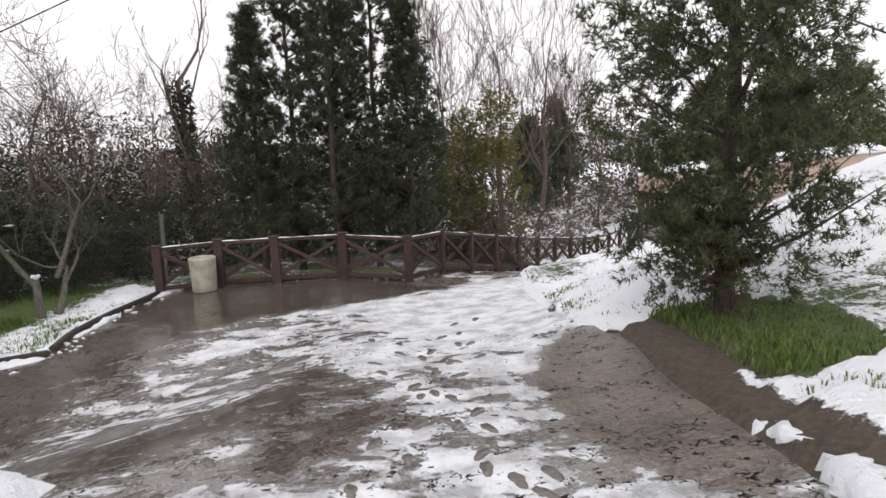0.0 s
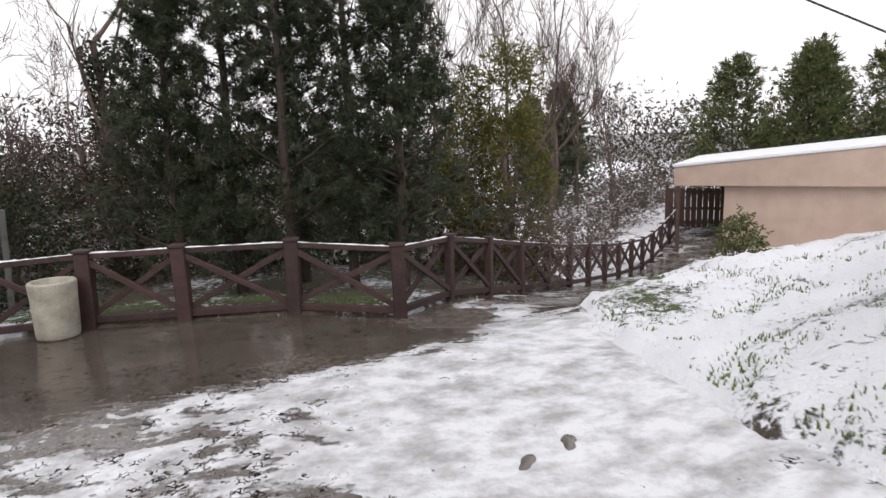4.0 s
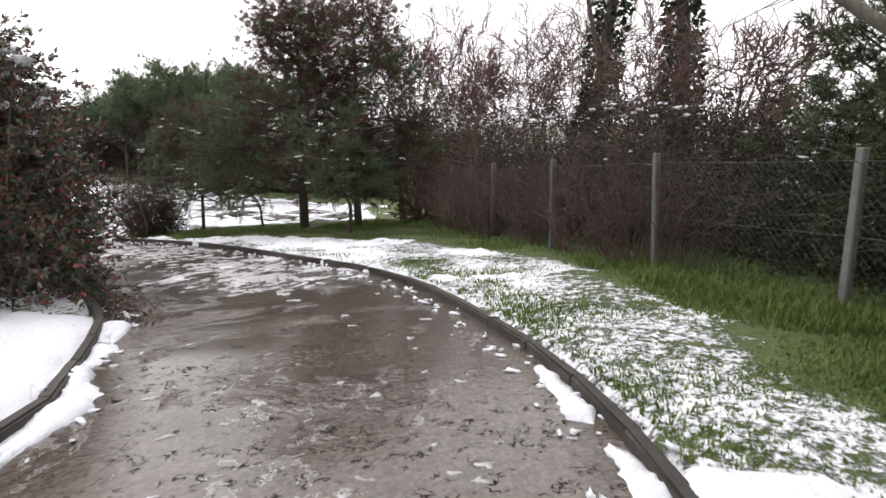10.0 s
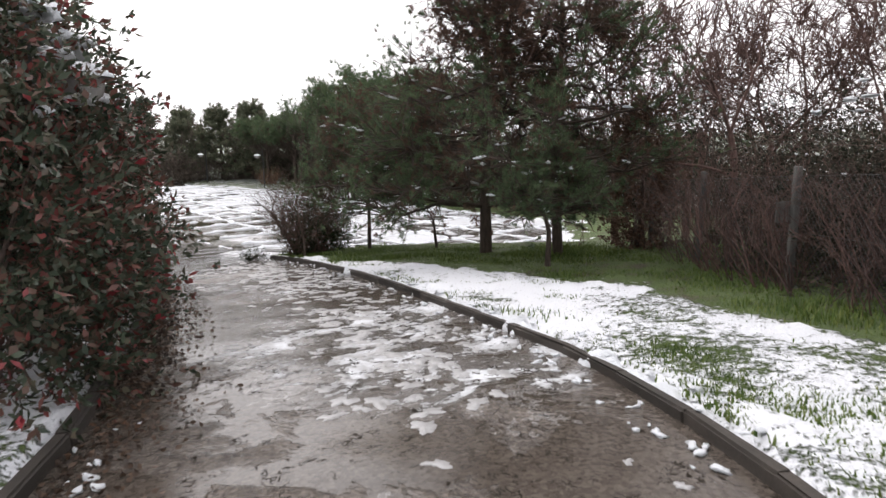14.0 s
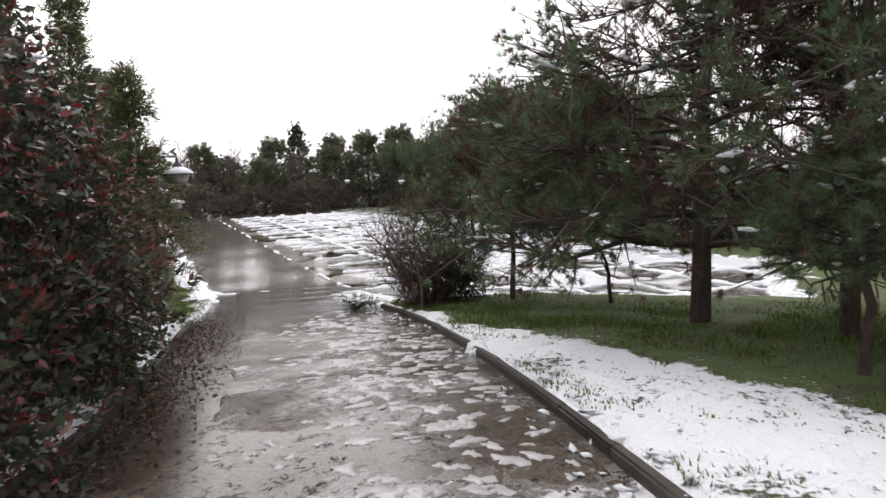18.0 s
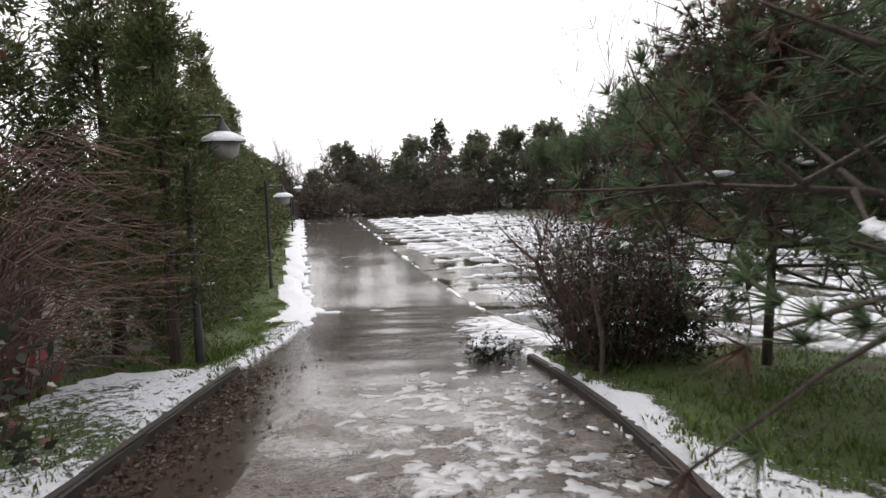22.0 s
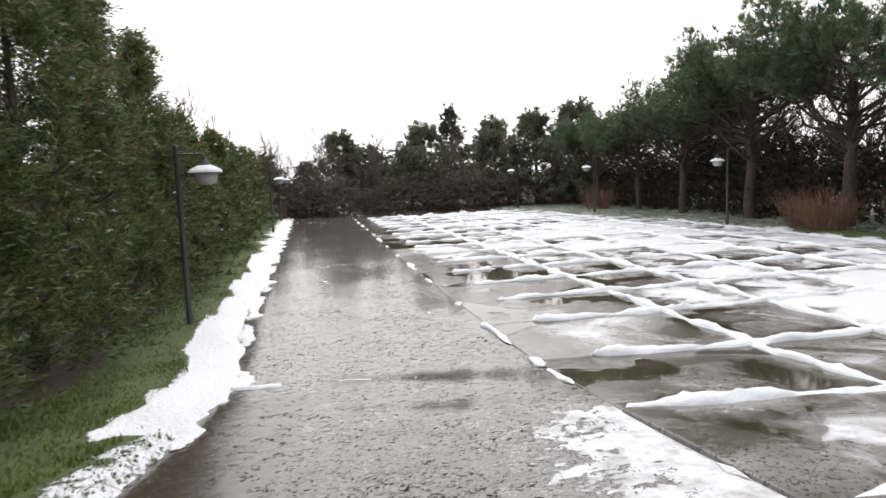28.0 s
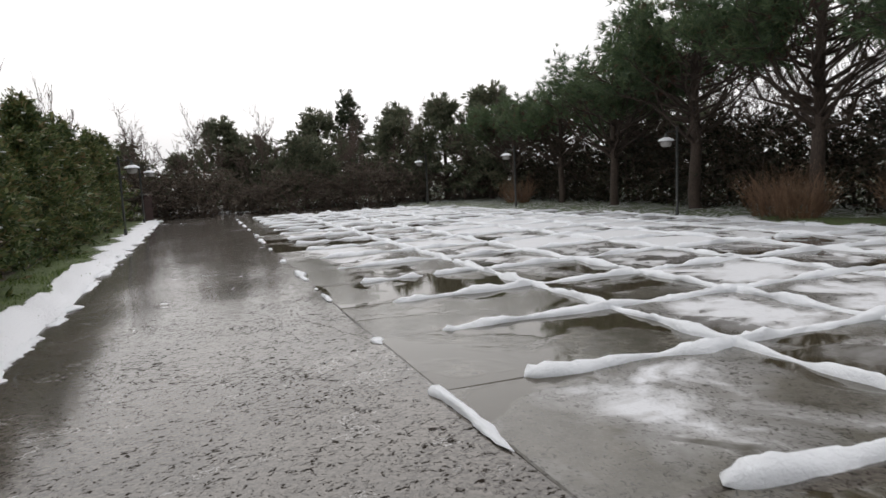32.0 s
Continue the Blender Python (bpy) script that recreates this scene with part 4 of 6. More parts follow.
def pine(name, x, y, h, r, low, seed, label, group, tufts=1800, bole=0.1, dry=0.15, snow=0, needle=(0.15, 0.011), each=12, umbrella=False, category="pine", lean=(0, 0), twigs=8):
    rng = np.random.default_rng(seed)
    ob = thing(name, x, y, None, label, category, group, "", 0.0)
    lines, twig_at, twig_way = [], [], []
    n = 9
    trunk = [np.array([lean[0] * z / h + rng.normal(0, .03) * (z > .3), lean[1] * z / h + rng.normal(0, .03) * (z > .3), z]) for z in np.linspace(-.1, h * (.8 if umbrella else .95), n)]
    lines.append((trunk, list(np.linspace(bole, bole * (.5 if umbrella else .15), n))))
    T = np.array(trunk)
    whorls = 9 if umbrella else 13
    for w in range(whorls):
        t = (w + .3) / whorls
        z = low + (h * (.72 if umbrella else .93) - low) * t
        i = np.searchsorted(T[:, 2], z).clip(1, n - 1)
        f = (z - T[i - 1, 2]) / (T[i, 2] - T[i - 1, 2])
        o = T[i - 1] * (1 - f) + T[i] * f
        for k in range(rng.integers(5, 8)):
            a = rng.uniform(0, 6.283)
            if umbrella:
                reach = r * rng.uniform(.6, 1.05) * (.75 + .25 * math.sin(t * 3.1))
                rise = (h - z) * rng.uniform(.45, .9) * (1 - .35 * reach / r)
            else:
                reach = r * (1 - t * .82) * rng.uniform(.65, 1.1)
                rise = reach * rng.uniform(-.12, .38)
            dirn = np.array([math.cos(a), math.sin(a), 0])
            pts = [o]
            for s in (.25, .5, .75, 1.0):
                pts.append(o + dirn * reach * s + np.array([rng.normal(0, .05 * r), rng.normal(0, .05 * r), rise * s ** 1.4 + rng.normal(0, .03 * r)]))
            b = max(.012, bole * .34 * (1 - t * .6))
            lines.append((pts, list(np.linspace(b, .006, 5))))
            for m in range(9 if umbrella else twigs):
                s = rng.uniform(.45, 1.0)
                j = min(3, int(s * 4))
                q = pts[j] + (pts[j + 1] - pts[j]) * (s * 4 - j)
                d = unit(dirn * .6 + rng.standard_normal(3) * .6 + np.array([0, 0, .55 if umbrella else .3]))
                L = r * rng.uniform(.14, .3)
                e = q + d * L
                lines.append(([q, (q + e) / 2 + rng.normal(0, .02, 3), e], [max(.008, b * .4), .008, .006]))
                for u in (.35, .6, .8, 1.0, 1.0):
                    twig_at.append(q + (e - q) * u + rng.normal(0, .05 * r, 3) * (1.0 if umbrella else .22))
                    twig_way.append(d + np.array([0, 0, .35]))
    A, W = np.array(twig_at), np.array(twig_way)
    if umbrella:
        keep = A[:, 2] > low + (h - low) * (.45 + .1 * np.sin(np.arctan2(A[:, 1], A[:, 0]) * 3))
        A, W = A[keep], W[keep]
    idx = rng.choice(len(A), min(tufts, len(A)) if tufts <= len(A) else tufts, replace=tufts > len(A))
    A2 = A[idx] + rng.normal(0, (.025 if umbrella else .01) * r, (len(idx), 3))
    W2 = W[idx]
    part("trunk", tubes_mesh("trunk", lines[:1], M_BARK_DARK, 7), parent=ob)
    tagged(part("limbwork", tubes_mesh("limbwork", lines[1:], M_BARK_DARK, 4), parent=ob), kind="stuff")
    core = np.hypot(A2[:, 0], A2[:, 1]) < r * .45
    brown = (core & (rng.uniform(0, 1, len(A2)) < dry * 2.2)) | (rng.uniform(0, 1, len(A2)) < dry * .3)
    part("crown", needles("crown", A2[~brown], W2[~brown], needle[0], needle[1], M_PINE, rng, each), parent=ob)
    if brown.sum() > 3:
        part("dry_needles", needles("dry_needles", A2[brown], W2[brown] - np.array([0, 0, .8]), needle[0], needle[1], M_PINE_DRY, rng, each), parent=ob, label="withered brown needles")
    if snow:
        tagged(part("snow_load", tubes_mesh("snow_load", bough_snow(lines[1:], snow, rng), M_SNOW, 6), parent=ob, label="wet snow on the boughs"), kind="stuff")
    return ob


def bare_tree(name, x, y, h, bole, seed, label, group, depth=5, mat=None, spread=0.55, up=0.25, split=(2, 4), lean=(0, 0, 1), ivy=0.0, category="tree", trunk_part=0.34, shrink=0.7, thin=0.004, clad=8):
    rng = np.random.default_rng(seed)
    ob = thing(name, x, y, None, label, category, group)
    lines, tips = grow(rng, (0, 0, -.1), lean, h * trunk_part, bole, depth, split, spread, up, .1, shrink, 6, thin=thin)
    part("trunk", tubes_mesh("trunk", lines[:1], mat or M_BARK_GREY, 7), parent=ob)
    tagged(part("branchwork", tubes_mesh("branchwork", lines[1:], mat or M_BARK_TWIG, 4), parent=ob), kind="stuff")
    if ivy:
        at, way = [], []
        for pts, rad in lines[:clad]:
            for p, q in zip(pts, pts[1:]):
                for k in range(int(420 * np.linalg.norm(q - p))):
                    d = unit(rng.standard_normal(3))
                    at.append(p + (q - p) * rng.uniform() + d * (rad[0] + ivy * rng.uniform(.2, 1)))
                    way.append(d + np.array([0, 0, -.3]))
        part("ivy", leaves("ivy", at, way, .13, .1, M_IVY, rng), parent=ob, label="dark ivy leaves on the stem")
    return ob


def shrub(name, x, y, h, r, n, mat, seed, label, group, leaf=(0.07, 0.035), snow=0, squash=(1, 1), stems=26, bark=None, category="shrub", low=0.0, whips=0, dome=0.6, clot=.05):
    """A leafy shrub: canes from the foot and clumps of leaves."""
    rng = np.random.default_rng(seed)
    ob = thing(name, x, y, None, label, category, group)
    lumps = 120
    t = rng.uniform(0, 1, lumps)
    ang = rng.uniform(0, 6.283, lumps)
    env = r * np.sqrt(np.clip(1 - t ** (1 / dome * 1.6), 0.02, 1)) * np.minimum(1, .7 + t * 2)
    rad = env * rng.uniform(.55, 1, lumps)
    C = np.stack([rad * np.cos(ang) * squash[0], rad * np.sin(ang) * squash[1], low + .12 + t * (h - low - .15)], 1)
    lines = []
    for k in range(stems):
        e = C[k % lumps]
        f = rng.normal(0, .12 * r, 2)
        lines.append(([np.array([f[0], f[1], -.05]), np.array([e[0] * .35, e[1] * .35, e[2] * .5]), e], [.018, .011, .004]))
    for k in range(whips):
        a = rng.uniform(0, 6.283)
        L = rng.uniform(.5, 1.0) * h * .9
        o = np.array([math.cos(a) * r * .5, math.sin(a) * r * .5, h * rng.uniform(.25, .75)])
        d = np.array([math.cos(a), math.sin(a), rng.uniform(-.1, .7)])
        lines.append(([o, o + d * L * .4, o + d * L * .75 + np.array([0, 0, -.06 * L]), o + d * L + np.array([0, 0, -.2 * L])], [.006, .005, .004, .002]))
    tagged(part("canework", tubes_mesh("canework", lines, bark or M_BARK_TWIG), parent=ob), kind="stuff")
    if n:
        tuft = 7
        m = n // tuft
        pick = rng.integers(0, lumps, m)
        off = rng.standard_normal((m, 3)) * (r * .15 + .04)
        T = C[pick] + off
        ax = unit(unit(off) * .6 + np.array([0, 0, .25]) + unit(np.stack([T[:, 0], T[:, 1], np.zeros(m)], 1)) * .7)
        at = np.repeat(T, tuft, 0) + np.repeat(ax, tuft, 0) * rng.uniform(-.1, .05, (m * tuft, 1)) + rng.standard_normal((m * tuft, 3)) * .012
        way = np.repeat(ax, tuft, 0) + rng.standard_normal((m * tuft, 3)) * .75
        at[:, 2] = np.maximum(at[:, 2], .04)
        part("foliage", leaves("foliage", at, way, leaf[0], leaf[1], mat, rng, .2), parent=ob)
    if snow:
        idx = np.argsort(C[:, 2] + rng.normal(0, .4, lumps))[-snow:]
        tagged(part("snow_load", snow_caps("snow_load", C[idx] + np.array([0, 0, .1]), clot, rng), parent=ob, label="wet snow on the leaves"), kind="stuff")
    return ob


def twig_bush(name, x, y, h, r, count, seed, label, group, mat=None, depth=2, thick=0.012, category="shrub", leaf=0, leafmat=None, upright=1.0):
    """A leafless thicket of canes."""
    rng = np.random.default_rng(seed)
    ob = thing(name, x, y, None, label, category, group)
    lines, tips = [], []
    for k in range(count):
        a, q = rng.uniform(0, 6.283), r * .45 * math.sqrt(rng.uniform())
        d = np.array([math.cos(a) * .45, math.sin(a) * .45, upright])
        grow(rng, (math.cos(a) * q, math.sin(a) * q, -.05), d, h * rng.uniform(.45, .7), thick * rng.uniform(.6, 1.2), depth, (2, 3), .45, .12, .14, .6, 4, lines, tips)
    for k in range(4):
        tagged(part("canework", tubes_mesh("canework", lines[k::4], mat or M_BARK_TWIG, 4), parent=ob), kind="stuff")
    if leaf:
        P = np.array([p for pts, _ in lines for p in pts[1:]])
        idx = rng.integers(0, len(P), leaf)
        part("foliage", leaves("foliage", P[idx] + rng.normal(0, .05, (leaf, 3)), rng.standard_normal((leaf, 3)), .045, .024, leafmat or M_IVY, rng), parent=ob)
    return ob


def whip_bush(x, y, h, count, seed):
    """A leafless shrub whose long thin whips arch out over the verge."""
    rng = np.random.default_rng(seed)
    ob = thing("whip_bush", x, y, None, "leafless shrub of long arching reddish whips", "shrub", "whip bushes")
    lines = []
    for k in range(count):
        a = math.radians(160) + rng.normal(0, .75)
        rise = rng.uniform(.3, 1.0)
        z, reach = h * rise, rng.uniform(.7, 1.9)
        o = np.array([rng.normal(0, .15), rng.normal(0, .25), -.05])
        d = np.array([math.cos(a), math.sin(a), 0])
        side = np.array([-d[1], d[0], 0]) * rng.normal(0, .12)
        pts = [o, o * .8 + d * reach * .15 + np.array([0, 0, z * .5]), d * reach * .4 + side + np.array([0, 0, z * .86]),
               d * reach * .7 + side * 2 + np.array([0, 0, z]), d * reach + side * 3 + np.array([0, 0, z * rng.uniform(.86, 1.02)])]
        lines.append((pts, [.009, .007, .0055, .0045, .003]))
        for m in range(2):
            p = pts[3] + (pts[4] - pts[3]) * rng.uniform(0, .8)
            q = p + (d + rng.normal(0, .35, 3)) * rng.uniform(.15, .4)
            lines.append(([p, (p + q) / 2 + np.array([0, 0, .02]), q], [.004, .0035, .002]))
    for k in range(4):
        tagged(part("canework", tubes_mesh("canework", lines[k::4], M_BARK_RED, 4), parent=ob), kind="stuff")
    return ob


# ---- the terrace: fence, bin, cedar, house ----


def wooden_fence():
    ob = thing("wooden_fence", -.75, 13.55, None, "dark red-brown wooden fence with crossed braces and snow on the rails", "fence")
    base = ob.matrix_world.inverted()
    posts = [(-5.95, 13.2), (-4.72, 13.33), (-3.55, 13.45), (-2.15, 13.52), (-.75, 13.55)]
    d = Vector((.545, .839))
    posts += [(-.75 + d.x * 1.32 * k, 13.55 + d.y * 1.32 * k) for k in range(1, 15)]
    P = [Vector((x, y, gz(x, y))) for x, y in posts]

    def big_post(w):
        bm = rounded_box(w, w, 1.08, .012)
        bmesh.ops.translate(bm, verts=bm.verts, vec=(0, 0, .44))
        cap = rounded_box(w + .03, w + .03, .035, .006)
        bmesh.ops.translate(cap, verts=cap.verts, vec=(0, 0, .995))
        return mesh_of(bm, "post", M_FENCE), mesh_of(cap, "post_cap", M_FENCE)
    me_big, cap_big = big_post(.18)
    me_small, cap_small = big_post(.12)
    tilt = random.Random(3)
    for i, p in enumerate(P):
        o = part("post", me_big if i < 5 else me_small, parent=ob)
        o.matrix_local = base @ pose(p.x, p.y, p.z, tilt.uniform(-1.2, 1.2), tilt.uniform(-1.2, 1.2), 5 if i < 5 else 58)
        part("post_cap", cap_big if i < 5 else cap_small, parent=o)
    bar_m = {}

    def bar(name, p, q, w, h, mat=M_FENCE, off=0.0):
        p, q = Vector(p), Vector(q)
        m = frame_on(p, q)
        o = part(name, rounded_box((q - p).length, w, h, .006), mat, ob)
        o.matrix_local = base @ m @ Matrix.Translation((0, off, 0))
        return o
    rng = random.Random(5)
    for p, q in zip(P, P[1:]):
        up = Vector((0, 0, 1))
        e = (q - p).normalized() * .06
        bar("top_rail", p + up * .93 + e, q + up * .93 - e, .07, .07)
        bar("bottom_rail", p + up * .1 + e, q + up * .1 - e, .07, .09)
        bar("brace", p + up * .17 + e, q + up * .86 - e, .05, .075, off=.027)
        bar("brace", p + up * .86 + e, q + up * .17 - e, .05, .075, off=-.027)
        s = part("snow_strip", sweep_local(p + up * .966, q + up * .966, .055, .013, rng.random() * 9), parent=ob, label="thin line of snow")
        s.matrix_local = base
    return ob


def sweep_local(p, q, width, high, seed):
    """A thin ragged ridge of snow between two points in space."""
    rng = np.random.default_rng(int(seed * 100))
    n = max(4, int((q - p).length / .05))
    t = np.linspace(.04, .96, n)
    P = np.array(p)[None] * (1 - t[:, None]) + np.array(q)[None] * t[:, None]
    d = unit(np.array(q - p))
    N = np.array([-d[1], d[0], 0])
    k = (.7 + .5 * np.sin(t * 9 + seed) + .3 * rng.standard_normal(n)).clip(.05, 1.5)
    rows = [P + N * width / 2 * u * (.5 + .5 * k[:, None]) + np.array([0, 0, high]) * h * k[:, None] for u, h in ((-1, -.1), (-.6, .7), (0, 1), (.6, .7), (1, -.1))]
    return mesh_np("snow_strip", np.stack(rows, 1).reshape(-1, 3), grid_faces(n, 5), M_SNOW, True)


def concrete_bin():
    ob = thing("litter_bin", -4.95, 13.0, None, "round whitish cast concrete litter bin, streaked and hollow", "bin")
    bm = bmesh.new()
    prof = [(.02, .0), (.235, .0), (.245, .02), (.255, .25), (.26, .5), (.268, .62), (.272, .67), (.268, .69), (.255, .7), (.23, .7), (.22, .685), (.215, .3), (.02, .28)]
    ring = []
    for r, z in prof:
        ring.append([bm.verts.new((r * math.cos(a), r * math.sin(a), z)) for a in np.linspace(0, 2 * math.pi, 36, endpoint=False)])
    for a, b in zip(ring, ring[1:]):
        for i in range(36):
            bm.faces.new((a[i], a[(i + 1) % 36], b[(i + 1) % 36], b[i]))
    bm.faces.new(ring[0][::-1])
    bm.faces.new(ring[-1])
    for f in bm.faces:
        f.smooth = True
    part("body", bm, M_CONC, ob)
    return ob


def house():
    ox, oy, oz = 9.68, 26.1, -3.6
    ob = thing("house", ox, oy, oz, "low salmon-rendered building with a sloping snow-covered roof", "house", turn=-30)
    ob.scale = (.8, .8, .8)

    def slab(name, x0, x1, y0, y1, z0, z1, mat, label="", slope=0.0):
        bm = rounded_box(x1 - x0, y1 - y0, z1 - z0, .015)
        bmesh.ops.translate(bm, verts=bm.verts, vec=((x0 + x1) / 2, (y0 + y1) / 2, (z0 + z1) / 2))
        for v in bm.verts:
            if slope and v.co.z > (z0 + z1) / 2:
                v.co.z += (v.co.x - x0) * slope
        return part(name, bm, mat, ob, label)
    slab("wall", 0, 8, 0, .3, -.6, 3.2, M_RENDERED)
    slab("wall", 0, .3, .3, 8, -.6, 3.2, M_RENDERED)
    slab("fascia", -1.95, 8.6, -.35, -.05, 3.2, 4.0, M_RENDERED, "sloping rendered parapet", .1)
    slab("roof", -1.95, 8.6, -.05, 8.5, 3.2, 3.95, M_RENDERED, "", .1)
    bm = rounded_box(10.65, 8.95, .14, .05, 2)
    bmesh.ops.translate(bm, verts=bm.verts, vec=(3.35, 4.05, 4.05))
    for v in bm.verts:
        v.co.z += (v.co.x + 1.95) * .1 + .02 * math.sin(v.co.x * 5)
    part("roof_snow", bm, M_SNOW, ob, "even layer of snow")
    slab("post", -1.85, -1.7, -.3, -.15, -.6, 3.2, M_GATE)
    gate = thing("garden_gate", 10.2, 29.6, -3.15, "dark brown boarded wooden gate beside the building", "gate", turn=-25)
    for k in range(9):
        bm = rounded_box(.18, .03, 1.5, .005)
        bmesh.ops.translate(bm, verts=bm.verts, vec=(-.85 + k * .21, 0, .98))
        part("board", bm, M_GATE, gate)
    for z in (.4, .95, 1.6):
        bm = rounded_box(1.95, .05, .12, .006)
        bmesh.ops.translate(bm, verts=bm.verts, vec=(0, .04, z))
        part("rail", bm, M_GATE, gate)
    for x in (-1.0, 1.0):
        bm = rounded_box(.12, .12, 2.2, .01)
        bmesh.ops.translate(bm, verts=bm.verts, vec=(x, .02, .8))
        part("post", bm, M_GATE, gate)
    return ob


def kerb_run(name, line, length, label, wide=.1, tall=.085):
    """A run of kerb stones along a line, each stone a piece of its own."""
    ob = thing(name, line[0][0], line[0][1], None, label, "kerb", kind="structure")
    base = ob.matrix_world.inverted()
    pts = dense([(*p, 0) for p in line], .05)
    step = int(length / .05)
    rng = random.Random(len(line))
    variants = []
    for k in range(4):
        bm = bmesh.new()
        bmesh.ops.create_cube(bm, size=1)
        bmesh.ops.scale(bm, vec=(length - .012, wide, tall + .14), verts=bm.verts)
        bmesh.ops.bevel(bm, geom=bm.edges[:], offset=.018, segments=2, affect="EDGES")
        for v in bm.verts:
            v.co += Vector((0, rng.uniform(-.006, .006), rng.uniform(-.006, .006)))
        variants.append(mesh_of(bm, "kerb_stone", M_KERB))
    for i in range(0, len(pts) - step + 1, step):
        p, q = pts[i], pts[min(i + step, len(pts) - 1)]
        p, q = Vector((p.x, p.y, gz(p.x, p.y))), Vector((q.x, q.y, gz(q.x, q.y)))
        o = part("kerb_stone", variants[rng.randrange(4)], parent=ob)
        o.matrix_local = base @ frame_on(p, q) @ pose(0, 0, (tall - .14) / 2, rng.uniform(-1.5, 1.5), 0, rng.uniform(-.6, .6))
    return ob


def wire_fence():
    line = [(-6.3, 14.3), (-8.9, 12.1), (-11.45, 9.95), (-13.55, 8.35), (-15.6, 6.75), (-17.8, 5.25), (-20.0, 3.7), (-22.6, 2.2)]
    ob = thing("wire_fence", -11.45, 9.95, None, "chain-link fence on grey concrete posts, overgrown with dry vines", "fence")
    base = ob.matrix_world.inverted()
    rng = random.Random(8)
    P = [Vector((x, y, gz(x, y) + .1)) for x, y in line]
    post = rounded_box(.085, .085, 1.75, .012)
    bmesh.ops.translate(post, verts=post.verts, vec=(0, 0, .62))
    me = mesh_of(post, "post", M_POST)
    for p in P:
        o = part("post", me, parent=ob)
        o.matrix_local = base @ pose(p.x, p.y, p.z, rng.uniform(-2, 2), rng.uniform(-2, 2), 35)
    H = 1.35
    for p, q in zip(P, P[1:]):
        span_len = (q - p).length
        d = (q - p) / span_len
        lines = []
        k = int((span_len + H) / .085)
        for i in range(k):
            s = i * .085
            for a, b in ((s, s - H), (s - H, s)):
                u0, u1 = a, b
                z0, z1 = 0.0, H
                t0, t1 = 0.0, 1.0
                du = u1 - u0
                for lim, sign in ((0, 1), (span_len, -1)):
                    f = (lim - u0) / du
                    if (u0 - lim) * sign < 0:
                        t0 = max(t0, f)
                    if (u1 - lim) * sign < 0:
                        t1 = min(t1, f)
                if t1 - t0 > .02:
                    A = p + d * (u0 + du * t0) + Vector((0, 0, z0 + H * t0 + .03))
                    B = p + d * (u0 + du * t1) + Vector((0, 0, z0 + H * t1 + .03))
                    lines.append(([np.array(A), np.array(B)], [.0022, .0022]))
        for z in (.05, .7, 1.38):
            A, B = p + Vector((0, 0, z)), q + Vector((0, 0, z))
            lines.append(([np.array(A), np.array((A + B) / 2 - Vector((0, 0, .015))), np.array(B)], [.003] * 3))
        o = part("wire_mesh", tubes_mesh("wire_mesh", lines, M_WIRE, 3), parent=ob)
        o.matrix_local = base
    return ob


def street_lamp(x, y, turn, lift=0.0, label="black iron park lamp, white bowl, cap of snow"):
    ob = thing("street_lamp", x, y, None, label, "lamp post", "park lamps along the drive", "", turn)
    ob.location.z += lift
    V, F = tube([(0, 0, -.4), (0, 0, .3), (0, 0, .32), (0, 0, 3.0), (0, 0, 3.02), (0, 0, 3.06)], [.06, .06, .047, .043, .05, .02], 12)
    part("pole", mesh_np("pole", V, F, M_IRON, True), parent=ob)
    V, F = tube([(0, 0, 2.9), (.2, 0, 2.9), (.42, 0, 2.9), (.44, 0, 2.88), (.44, 0, 2.7)], [.017] * 5, 8)
    part("arm", mesh_np("arm", V, F, M_IRON, True), parent=ob)
    V, F = tube([(.3, 0, 2.9), (.3, 0, 2.96), (.3, 0, 2.97)], [.01] * 3, 6)
    part("stay", mesh_np("stay", V, F, M_IRON, True), parent=ob)

    def lathe(name, prof, mat, label=""):
        V, F = tube([(.44, 0, z) for r, z in prof], [r for r, z in prof], 24)
        return part(name, mesh_np(name, V, F, mat, True), parent=ob, label=label)
    hood = lathe("hood", [(.001, 2.7), (.05, 2.7), (.07, 2.68), (.16, 2.65), (.265, 2.6), (.27, 2.585), (.22, 2.58), (.001, 2.58)], M_IRON)
    lathe("bowl", [(.19, 2.585), (.19, 2.52), (.17, 2.44), (.12, 2.4), (.001, 2.39)], M_LAMPGLASS, "weathered greyish glass bowl")
    lathe("bell", [(.018, 2.88), (.03, 2.82), (.07, 2.76), (.1, 2.72), (.12, 2.68)], M_IRON)
    lathe("snow_cap", [(.268, 2.592), (.272, 2.61), (.23, 2.655), (.15, 2.695), (.1, 2.715), (.001, 2.72)], M_SNOW, "cap of snow")
    return ob

# ---- the place ----
wooden_fence()
concrete_bin()
house()
kerb_run("kerb_corner", KERB_CORNER, .8, "low worn kerb stones beside the grass", .1, .08)
kerb_run("kerb_right", KERB_R, .95, "dark wet kerb stones along the outer edge of the drive")
kerb_run("kerb_left", KERB_L, .95, "dark wet kerb stones along the hedge")
wire_fence()
street_lamp(-11.78, -.14, 122)
street_lamp(-16.95, -9.24, 162, .22)
street_lamp(-20.4, -18.6, 160)
for a in (44.6, 53.5):
    street_lamp(*lot_point(13.9, a), 160)
for c, a in ((31.9, 35.5), (31.2, 46.2), (29.5, 54.5)):
    street_lamp(*lot_point(c, a), -20)

# car park bays
COLS = [18.34, 21.4, 23.4, 25.6, 27.7, 29.8, 31.9]
ROWS_A = [22.45 + (2.25 if k < 0 else 2.02) * k for k in range(-5, 16)]


